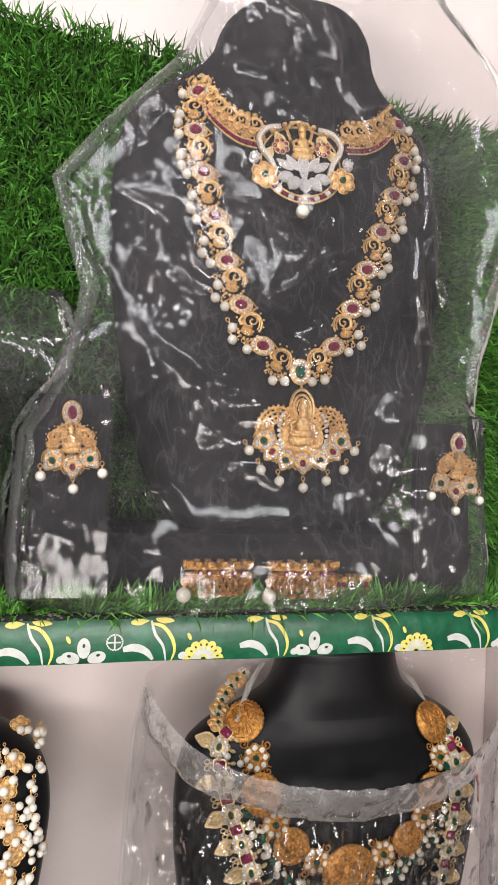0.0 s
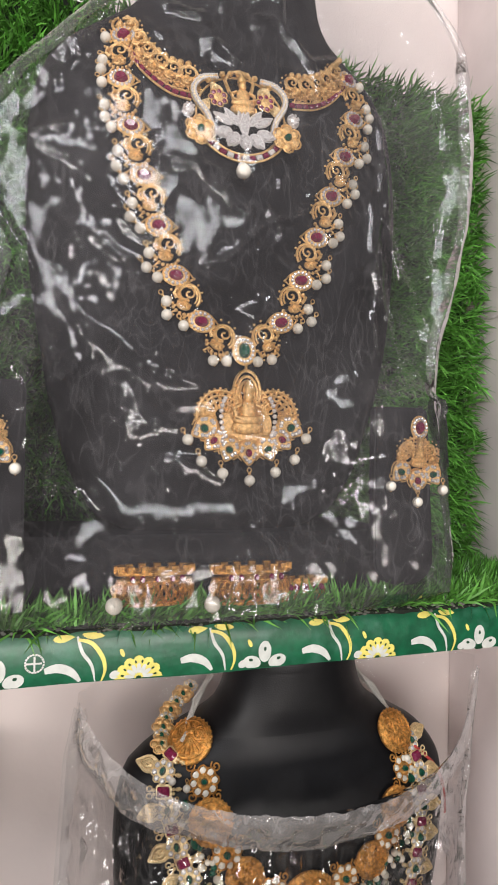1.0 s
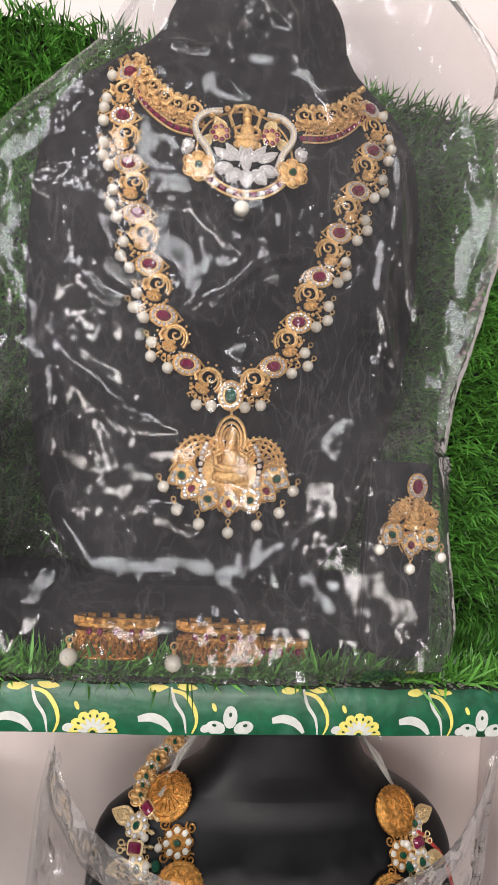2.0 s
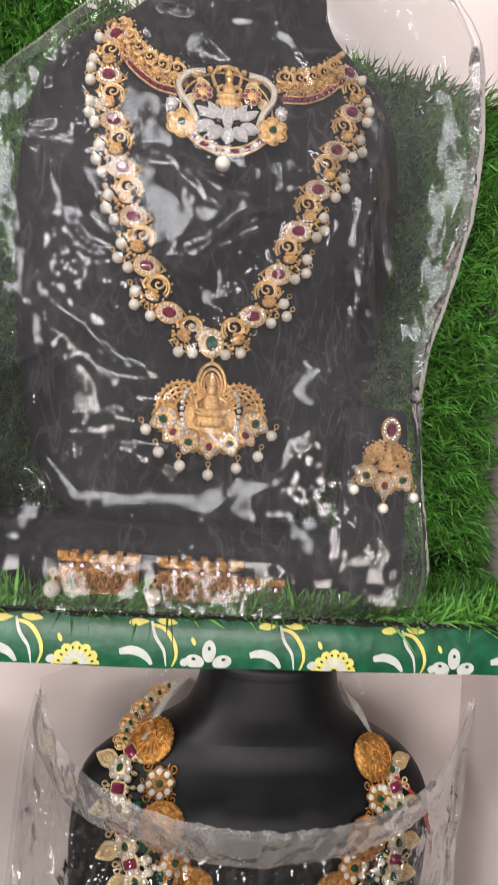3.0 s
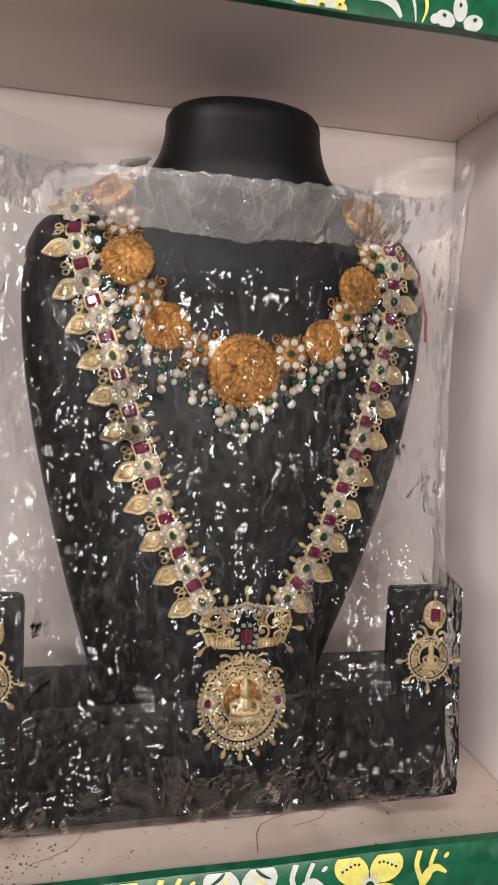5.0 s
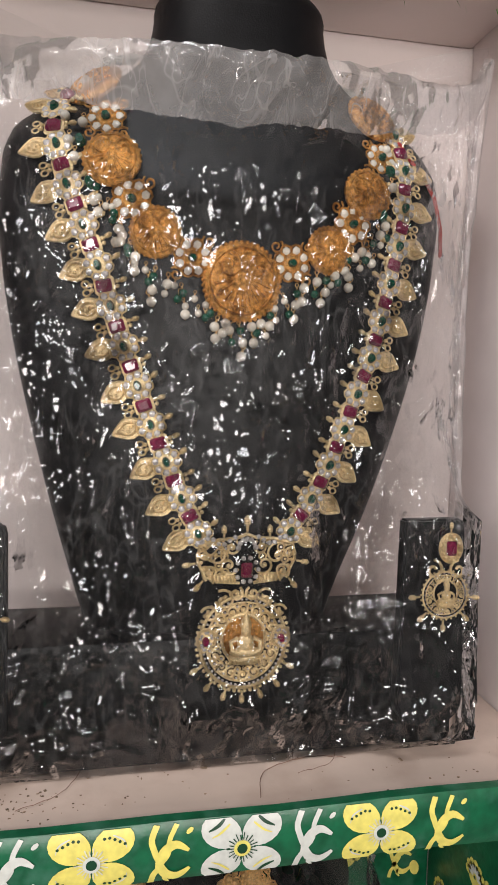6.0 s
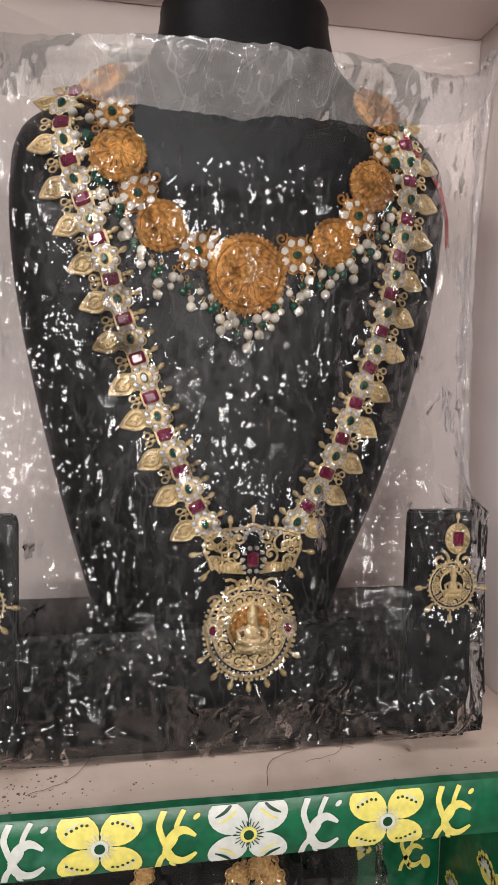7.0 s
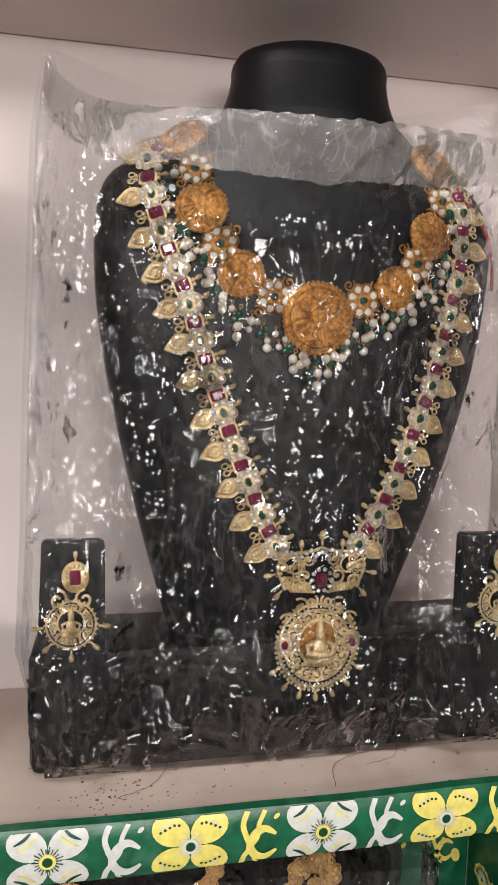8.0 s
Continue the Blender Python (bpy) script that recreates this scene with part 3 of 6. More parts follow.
def b_idol(bm):
    """A worn seated relief, kept as a plain rounded lump on a lotus base."""
    ball(bm, (0, -0.0016, -0.0075), 0.0105, 0, 2, 0.30, 1.0, 0.42)
    for i in range(9):
        x = -0.0088 + 0.0022 * i
        ball(bm, (x, -0.0034, -0.0088), 0.0016, 0, 1, 0.7, 0.7, 1.5)
    ball(bm, (0, -0.0028, -0.0032), 0.0100, 0, 2, 0.30, 1.0, 0.34)
    ball(bm, (0, -0.0030, 0.0022), 0.0052, 0, 2, 0.5, 1.0, 1.25)
    ball(bm, (0, -0.0036, 0.0098), 0.0033, 0, 2, 0.8, 0.95, 1.1)
    tube(bm, [(0, -0.003, 0.0120), (0, -0.003, 0.0145), (0, -0.003, 0.0175), (0, -0.003, 0.0200)], 0.0034, 10, taper=[1, 0.95, 0.6, 0.15])
    for s in (-1, 1):
        tube(bm, [(s * 0.0045, -0.003, 0.0055), (s * 0.0088, -0.003, 0.0030), (s * 0.0080, -0.0042, -0.0015), (s * 0.0045, -0.0048, -0.0028)], 0.0014, 6)


def b_fan(bm):
    """A pierced side scroll of the pendant: a fan of curls with a grained edge."""
    for k, (r, w) in enumerate(((0.0150, 0.0010), (0.0118, 0.0008), (0.0086, 0.0008))):
        tube(bm, [(r * math.cos(a), -0.001, r * 0.85 * math.sin(a) - 0.003 * (r * math.cos(a) / 0.015) ** 2) for a in np.linspace(radians(-12), radians(192), 20)], w, 5)
        for a in np.linspace(radians(-10), radians(190), int(r * 1300)):
            ball(bm, ((r + 0.0014) * math.cos(a), -0.0012, (r + 0.0014) * 0.85 * math.sin(a) - 0.003 * (r * math.cos(a) / 0.015) ** 2), 0.0009)
    for i in range(9):
        a = radians(-5 + 190 * i / 8)
        tube(bm, [(q * math.cos(a), -0.0006, q * 0.85 * math.sin(a) - 0.003 * (q * math.cos(a) / 0.015) ** 2) for q in (0.003, 0.0085, 0.0145)], 0.0009, 4)
    tube(bm, spiral(-0.0120, -0.0005, 0.0040, 0.0008, 90, 1.3, 14, -0.0014, 1), 0.0007, 5)
    tube(bm, spiral(-0.0030, 0.0010, 0.0042, 0.0008, 60, 1.3, 14, -0.0014, 1), 0.0007, 5)
    tube(bm, spiral(0.0070, 0.0020, 0.0036, 0.0008, 60, 1.3, 14, -0.0014, -1), 0.0007, 5)


def b_lace(R, rz, count, inner):
    """A pierced oval of curls between an inner and an outer ring, with grains on the rim."""
    def go(bm):
        tube(bm, ring_pts(0, 0, R * 0.93, rz * 0.93, 40, -0.0012), R * 0.040, 5, 0, True)
        tube(bm, ring_pts(0, 0, R * 0.80, rz * 0.80, 40, -0.0012), R * 0.020, 5, 0, True)
        tube(bm, ring_pts(0, rz * 0.08, R * inner, rz * inner * 1.05, 30, -0.0016), R * 0.040, 5, 0, True)
        for i in range(count):
            a = 2 * math.pi * i / count
            f = 1 if i % 2 else -1
            m = (0.86 + inner) / 2
            tube(bm, spiral(R * m * math.cos(a), rz * m * math.sin(a), R * 0.15, R * 0.03, math.degrees(a) + 180, 1.35, 14, -0.0014, f), R * 0.036, 5)
            ball(bm, (R * m * math.cos(a), -0.0016, rz * m * math.sin(a)), R * 0.05)
            c = 2 * math.pi * (i + 0.5) / count
            for q, w in ((inner + 0.09, 0.055), (0.735, 0.060)):
                tube(bm, ring_pts(R * q * math.cos(c), rz * q * math.sin(c), R * w, R * w, 9, -0.0014), R * 0.024, 4, 0, True)
                ball(bm, (R * q * math.cos(c), -0.0018, rz * q * math.sin(c)), R * 0.03, 1)
        n = int(count * 3.4)
        for i in range(n):
            a = 2 * math.pi * i / n
            ball(bm, (R * math.cos(a), -0.0012, rz * math.sin(a)), R * 0.046)
            ball(bm, (R * 0.865 * math.cos(a), -0.0018, rz * 0.865 * math.sin(a)), R * 0.034, 1)
    return go


D = {
    "pearl": lambda: shared("pearl", b_pearl(0.0034), [PEARL, GOLD]),
    "big_pearl": lambda: shared("big_pearl", b_pearl(0.0048), [PEARL, GOLD]),
    "small_pearl": lambda: shared("small_pearl", b_pearl(0.0023), [PEARL, GOLD]),
    "green_bead": lambda: shared("green_bead", b_pearl(0.0024), [EMERALD, GOLD]),
    "peacock": lambda: shared("peacock", b_peacock, [GOLD]),
    "setting": lambda: shared("setting", b_setting(0.0072, 0.0058, 14, 0.0011), [GOLD, CRYSTAL]),
    "ruby": lambda: shared("ruby", b_stone(0.0040, 0.0030, 0.0030), [RUBY]),
    "emerald_oval": lambda: shared("emerald_oval", b_stone(0.0038, 0.0050, 0.0034), [EMERALD]),
    "green_setting": lambda: shared("green_setting", b_setting(0.0072, 0.0088, 16, 0.0012, False), [GOLD, CRYSTAL]),
    "petal": lambda: shared("petal", b_petal(0.0125, 0.0150, 12), [GOLD, CRYSTAL]),
    "ruby_small": lambda: shared("ruby_small", b_stone(0.0021, 0.0026, 0.0026, 10), [RUBY]),
    "emerald_small": lambda: shared("emerald_small", b_stone(0.0026, 0.0023, 0.0026, 10), [EMERALD]),
    "fan": lambda: shared("fan", b_fan, [GOLD]),
    "idol": lambda: shared("idol", b_idol, [GOLD]),
    "white_flower": lambda: shared("white_flower", b_flower(0.0068, 8), [PALE, CRYSTAL]),
    "pearl_flower": lambda: shared("pearl_flower", b_flower(0.0096, 8), [ANTIQUE, PEARL]),
    "gold_flower": lambda: shared("gold_flower", b_flower(0.0080, 6, False, 0.0038), [GOLD]),
    "red_flower": lambda: shared("red_flower", b_flower(0.0050, 7), [GOLD, RUBY]),
    "leaf": lambda: shared("leaf", b_leaf, [PALE]),
    "bud": lambda: shared("bud", b_bud, [PALE]),
    "ruby_block": lambda: shared("ruby_block", b_square_stone(0.0038, 0.0030, 0.0026), [RUBY]),
    "emerald_eye": lambda: shared("emerald_eye", b_stone(0.0019, 0.0026, 0.0026, 10), [EMERALD]),
    "block_setting": lambda: shared("block_setting", lambda bm: (b_square_stone(0.0050, 0.0042, 0.0012)(bm), [ball(bm, (s * 0.0062, -0.001, q * 0.0012), 0.0012) for s in (-1, 1) for q in (-1, 1)],
                                    [tube(bm, ring_pts(-0.0088, q * 0.0020, 0.0018, 0.0015, 9, -0.001), 0.0005, 4, 0, True) for q in (-1, 1)]), [PALE]),
    "medal_large": lambda: shared("medal_large", b_medal(0.0205), [ANTIQUE]),
    "medal": lambda: shared("medal", b_medal(0.0132), [ANTIQUE]),
}


def on(bust, x, z, rot=0.0, lift=0.0015, scale=1.0, flip=False):
    """A pose on a bust's front: turned in its plane by rot degrees and laid along the surface."""
    e = 0.004
    nx = (bust.front(x + e, z) - bust.front(x - e, z)) / (2 * e)
    nz = (bust.front(x, z + e) - bust.front(x, z - e)) / (2 * e)
    yaw, pit = math.atan(max(-0.8, min(0.8, nx))), math.atan(max(-0.8, min(0.8, nz)))
    S = Matrix.Diagonal((-scale if flip else scale, scale, scale, 1))
    return Matrix.Translation((x, bust.front(x, z) - lift, z)) @ Matrix.Rotation(yaw, 4, "Z") @ Matrix.Rotation(-pit, 4, "X") @ Matrix.Rotation(radians(-rot), 4, "Y") @ S


def flat(x, y, z, rot=0.0, scale=1.0, flip=False, tilt=0.0):
    S = Matrix.Diagonal((-scale if flip else scale, scale, scale, 1))
    return Matrix.Translation((x, y, z)) @ Matrix.Rotation(radians(tilt), 4, "X") @ Matrix.Rotation(radians(-rot), 4, "Y") @ S


class Piece:
    """One piece of jewellery: an empty with its parts."""

    def __init__(self, name, label, category, at, group=""):
        self.root = tagged(new(name), label, category, group)
        self.root.location = at
        self.inv = Matrix.Translation(at).inverted()

    def add(self, name, key, m, label="", gem=None):
        data = D[key]() if isinstance(key, str) else key
        ob = same(name, data, self.root, self.inv @ m, label)
        for nm, k, mm in (gem or []):
            same(nm, D[k]() if isinstance(k, str) else k, ob, mm)
        return ob

    def mesh(self, name, bm, mats, label=""):
        bmesh.ops.transform(bm, matrix=self.inv, verts=bm.verts)
        return part(name, bm, mats, self.root, label)


def along(ctrl, step, start=0.0):
    """Points and headings at even steps along a smooth line through the controls."""
    P = np.array(ctrl, float)
    n = len(P)
    d = []
    for i in range(n - 1):
        p0, p1, p2, p3 = P[max(i - 1, 0)], P[i], P[i + 1], P[min(i + 2, n - 1)]
        for t in np.linspace(0, 1, 20, endpoint=False):
            d.append(0.5 * (2 * p1 + (p2 - p0) * t + (2 * p0 - 5 * p1 + 4 * p2 - p3) * t ** 2 + (3 * p1 - p0 - 3 * p2 + p3) * t ** 3))
    d = np.array(d + [P[-1]])
    s = np.concatenate([[0], np.cumsum(np.linalg.norm(np.diff(d, axis=0), axis=1))])
    out = []
    q = start
    while q <= s[-1] + 1e-6:
        x, z = np.interp(q, s, d[:, 0]), np.interp(q, s, d[:, 1])
        x2, z2 = np.interp(q + 0.002, s, d[:, 0]), np.interp(q + 0.002, s, d[:, 1])
        x1, z1 = np.interp(q - 0.002, s, d[:, 0]), np.interp(q - 0.002, s, d[:, 1])
        out.append((float(x), float(z), math.degrees(math.atan2(z2 - z1, x2 - x1))))
        q += step
    return out


ONE = Matrix.Identity(4)
GEM_Y = Matrix.Translation((0, -0.0014, 0))


# ---------------------------------------------------------------- upper set
def upper_long_necklace():
    p = Piece("long_necklace", "gold long necklace with rubies, pearls and fan pendant on grey bust", "necklace", (-0.066, UP.front(-0.066, 1.446), 1.446))
    rng = random.Random(4)
    left = [(-0.068, 1.449), (-0.081, 1.453), (-0.100, 1.473), (-0.114, 1.508), (-0.124, 1.540), (-0.132, 1.570), (-0.138, 1.596), (-0.141, 1.620), (-0.139, 1.642), (-0.130, 1.656)]
    right = [(-0.064, 1.449), (-0.052, 1.454), (-0.036, 1.475), (-0.024, 1.504), (-0.012, 1.535), (0.000, 1.566), (0.010, 1.592), (0.017, 1.614), (0.018, 1.636), (0.010, 1.652)]
    for side, ctrl in ((-1, left), (1, right)):
        for i, (x, z, a) in enumerate(along(ctrl, 0.0158, 0.0135)):
            tilt = side * (90 - abs(a if side > 0 else 180 - a)) * 0.45
            if i % 2 == 0:
                p.add("peacock_link", "peacock", on(UP, x, z, tilt + rng.uniform(-6, 6), 0.0018, 1.14, side < 0))
            else:
                p.add("stone_link", "setting", on(UP, x, z, tilt * 0.6 + rng.uniform(-5, 5), 0.0022, 1.10), "", [("ruby", "ruby", GEM_Y)])
            for k, (ox, oz) in enumerate(((0.0115, -0.0025), (0.0125, -0.0105))):
                if i == 0 and k == 0:
                    ox, oz = 0.004, -0.0125
                if i == 0 and k == 1:
                    ox, oz = -0.0045, -0.0125
                px, pz = x + side * ox + rng.uniform(-0.001, 0.001), z + oz + rng.uniform(-0.001, 0.001)
                if i % 2 and k == 1:
                    continue
                p.add("pearl", "pearl", on(UP, px, pz, side * -25 + rng.uniform(-12, 12), 0.0040))
    p.add("centre_link", "green_setting", on(UP, -0.066, 1.447, 0, 0.0028), "", [("emerald", "emerald_oval", GEM_Y)])
    # the pendant
    cx, cz = -0.064, 1.404
    base = on(UP, cx, cz, 1.5, 0.0024)
    L = lambda x, z, r=0, y=0.0, s=1.0, f=False: base @ flat(x, y, z, r, s, f)
    bm = bmesh.new()
    prism(bm, [(0.016 * math.cos(a), -0.002 + 0.013 * math.sin(a)) for a in np.linspace(0, 2 * math.pi, 24)[:-1]], -0.0006, 0.0006)
    for q, w in ((0.0105, 0.0011), (0.0080, 0.0010), (0.0058, 0.0010)):
        tube(bm, [(q * math.sin(a) * 0.8, -0.002, 0.016 + q * (math.cos(a) * 1.25 + 0.15)) for a in np.linspace(-2.0, 2.0, 14)], w, 5)
    tube(bm, [(0, -0.001, 0.030), (0, -0.001, 0.040)], 0.0009, 5)
    bmesh.ops.transform(bm, matrix=base, verts=bm.verts)
    p.mesh("pendant_plate", bm, GOLD)
    p.add("pendant_relief", "idol", L(0, 0.004, 0, -0.001, 1.05))
    for s in (-1, 1):
        p.add("scroll_fan", "fan", L(s * 0.0170, 0.0045, -s * 26, -0.0006, 1.08, s < 0))
        for i in range(9):
            a = radians(-62 + 130 * i / 8)
            p.add("white_stone", shared("grain", lambda bm: ball(bm, (0, 0, 0), 0.0015, 0, 2), [CRYSTAL]), L(s * (0.0125 + 0.0045 * math.cos(a)), 0.002 + 0.0125 * math.sin(a), 0, -0.0036))
    for i, ang in enumerate((-66, -46, -24, 0, 24, 46, 66)):
        a = radians(ang)
        x, z = 0.0295 * math.sin(a) * 1.02, -0.0255 * math.cos(a) + 0.006
        gem = ("emerald", "emerald_small") if i in (0, 2, 4, 6) else ("ruby", "ruby_small")
        p.add("petal", "petal", L(x, z, ang * 0.95, -0.0015, 1.0 if abs(ang) < 60 else 1.12), "", [(gem[0], gem[1], GEM_Y)])
        q = 0.0395 if ang else 0.0415
        p.add("pearl", "pearl", L(q * math.sin(a) * 1.04, -q * 0.87 * math.cos(a) + 0.0030 - 0.003 * (1 if abs(ang) < 50 else 0), -ang * 0.4, -0.003))
    return p


def upper_choker():
    p = Piece("choker", "gold choker with white stone lotus medallion on grey bust", "necklace", (-0.066, UP.front(-0.066, 1.60), 1.60))
    rng = random.Random(8)
    for side, ctrl in ((-1, [(-0.098, 1.616), (-0.112, 1.619), (-0.128, 1.632), (-0.138, 1.650)]), (1, [(-0.030, 1.622), (-0.014, 1.625), (0.000, 1.634), (0.012, 1.648)])):
        for i, (x, z, a) in enumerate(along(ctrl, 0.0105, 0.002)):
            h = a if side > 0 else a - 180
            p.add("scroll_link", "peacock", on(UP, x, z + 0.003, h + 20 * side, 0.0026, 0.95, side > 0))
            p.add("scroll_link", "fan", on(UP, x, z - 0.003, h, 0.0018, 0.55, side > 0))
        for i, (x, z, a) in enumerate(along([(c[0], c[1] - 0.0095) for c in ctrl], 0.0050, 0.0)):
            p.add("ruby_square", "ruby_block", on(UP, x, z, (a if side > 0 else a - 180), 0.0026, 0.55))
        bm = bmesh.new()
        for dz in (-0.0070, -0.0122):
            pts = [(x, UP.front(x, z + dz) - 0.003, z + dz) for x, z, a in along(ctrl, 0.004)]
            tube(bm, pts, 0.0007, 5)
        p.mesh("edge_wire", bm, GOLD)
        for i, (x, z, a) in enumerate(along([(c[0], c[1] + 0.013) for c in ctrl], 0.0050, 0.001)):
            p.add("gold_grain", shared("goldgrain", lambda bm: ball(bm, (0, 0, 0), 0.0022, 0, 2), [GOLD]), on(UP, x, z, 0, 0.003))
    base = on(UP, -0.066, 1.596, 0.0, 0.0030) @ Matrix.Rotation(radians(-3), 4, "Y")
    L = lambda x, z, r=0, y=0.0, s=1.0, f=False: base @ flat(x, y, z, r, s, f)
    R = 0.0315
    bm = bmesh.new()
    for q in (R, R - 0.0052):
        tube(bm, ring_pts(0, 0.0, q, q * 0.96, 26, -0.001, 205, 335, False), 0.0008, 5)
    tube(bm, ring_pts(0, 0.0, R * 0.93, R * 0.90, 36, 0.0, -20, 200, False), 0.0007, 5)
    for s in (-1, 1):
        tube(bm, [(s * 0.007, -0.002, 0.016), (s * 0.0095, -0.002, 0.024), (s * 0.006, -0.002, 0.030), (0, -0.002, 0.0315)], 0.0012, 5)
    for i in range(9):
        a = radians(50 + 80 * i / 8)
        ball(bm, (R * math.cos(a), -0.002, R * math.sin(a) * 0.95), 0.0022)
    bmesh.ops.transform(bm, matrix=base, verts=bm.verts)
    p.mesh("medallion_frame", bm, GOLD)
    for i in range(13):
        a = 212 + 116 * i / 12
        q = R - 0.0026
        key = "ruby_block" if i % 2 else shared("white_block", b_square_stone(0.0038, 0.0030, 0.0026), [CRYSTAL])
        p.add("ruby_square" if i % 2 else "white_square", key, L(q * math.cos(radians(a)), q * 0.96 * math.sin(radians(a)), (a - 270), -0.001, 0.56))
    # white stone birds' necks, swept out to both sides
    for s in (-1, 1):
        neck = along([(s * 0.020, -0.009), (s * 0.023, 0.000), (s * 0.029, 0.009), (s * 0.030, 0.017), (s * 0.024, 0.024), (s * 0.014, 0.026)], 0.0017)
        for j, (x, z, a) in enumerate(neck):
            for off in (-0.0010, 0.0010):
                n = radians(a + 90)
                p.add("white_stone", shared("tinygrain", lambda bm: ball(bm, (0, 0, 0), 0.0011, 0, 1), [CRYSTAL]), L(x + off * math.cos(n), z + off * math.sin(n), 0, -0.0030))
        bm = bmesh.new()
        tube(bm, [(x, -0.0015, z) for x, z, a in neck], 0.0021, 6)
        bmesh.ops.transform(bm, matrix=base, verts=bm.verts)
        p.mesh("bird_neck", bm, PALE)
        p.add("red_flower", "red_flower", L(s * 0.0155, 0.010, 0, -0.003, 1.15))
        p.add("gold_leaf", "leaf", L(s * 0.0155, 0.017, s * 60, -0.001, 0.7))
        p.add("gold_leaf", "leaf", L(s * 0.0235, 0.006, s * 120, -0.001, 0.6))
        p.add("gold_flower", "gold_flower", L(s * 0.0285, -0.013, 0, -0.003, 1.0), "", [("emerald", "emerald_small", Matrix.Translation((0, -0.002, 0)))])
        p.add("bird_head", shared("bird_head", lambda bm: (ball(bm, (0, 0, 0), 0.0044, 0, 2, 0.5, 0.9, 1.15), [ball(bm, (0.003 * math.cos(a), -0.002, 0.0034 * math.sin(a)), 0.0010) for a in np.linspace(0, 6, 9)]), [CRYSTAL]), L(s * 0.0345, 0.001, s * 20, -0.002, 1.0))
    lower = shared("lotus_petal", b_petal(0.0066, 0.0112, 12), [CRYSTAL, CRYSTAL])
    upper = shared("lotus_petal_slim", b_petal(0.0046, 0.0125, 12), [CRYSTAL, CRYSTAL])
    for ang, q in ((-74, 0.0150), (-38, 0.0135), (0, 0.0125), (38, 0.0135), (74, 0.0150)):
        a = radians(ang)
        p.add("lotus_petal", lower, L(q * math.sin(a), -0.0105 - q * 0.72 * math.cos(a), ang, -0.0040))
    for ang, q in ((-62, 0.0155), (-40, 0.0125), (-14, 0.0065), (0, 0.0040), (14, 0.0065), (40, 0.0125), (62, 0.0155)):
        a = radians(ang)
        p.add("lotus_petal", upper, L(q * math.sin(a), -0.0095 + q * 0.80 * math.cos(a), 180 - ang, -0.0036 - 0.0002 * (ang == 0), 1.0 if ang else 1.1))
    p.add("medallion_relief", "idol", L(0.001, 0.011, 0, -0.0015, 0.86))
    p.add("pearl", "big_pearl", L(-0.003, -0.0385, 0, -0.004))
    return p


def upper_earring(x, y, z, rot, tilt):
    p = Piece("earring", "gold earring with ruby stud and pearl drops on black flap", "earring", (x, y, z), "earrings of the upper set")
    base = flat(x, y, z, rot, 1.0, False, tilt)
    L = lambda a, b, r=0, yy=0.0, s=1.0, f=False: base @ flat(a, yy, b, r, s, f)
    p.add("stud", shared("stud", b_setting(0.0056, 0.0072, 14, 0.0012, False), [GOLD, CRYSTAL]), L(0.002, 0.012), "", [("ruby", shared("ruby_tall", b_stone(0.0029, 0.0042, 0.003), [RUBY]), GEM_Y)])
    p.add("scroll", "fan", L(0.001, -0.0055, 0, -0.0004, 0.86))
    for q in (-1, 1):
        p.add("curl", "peacock", L(0.001 + q * 0.0085, -0.0045, q * 18, -0.0012, 0.78, q < 0))
    p.add("relief", "idol", L(0.001, -0.006, 0, -0.002, 0.60))
    for i, (a, px, pz) in enumerate(((-50, -0.0105, -0.0165), (0, 0.001, -0.0210), (50, 0.0115, -0.0165))):
        p.add("petal", "petal", L(px, pz, a * 0.8, -0.001, 0.92), "", [("emerald" if i != 1 else "ruby", "emerald_small" if i != 1 else "ruby_small", GEM_Y)])
        p.add("pearl", "pearl", L(px + 0.009 * math.sin(radians(a)), pz - 0.0130 + 0.004 * (i != 1), 0, -0.003, 0.95))
    return p


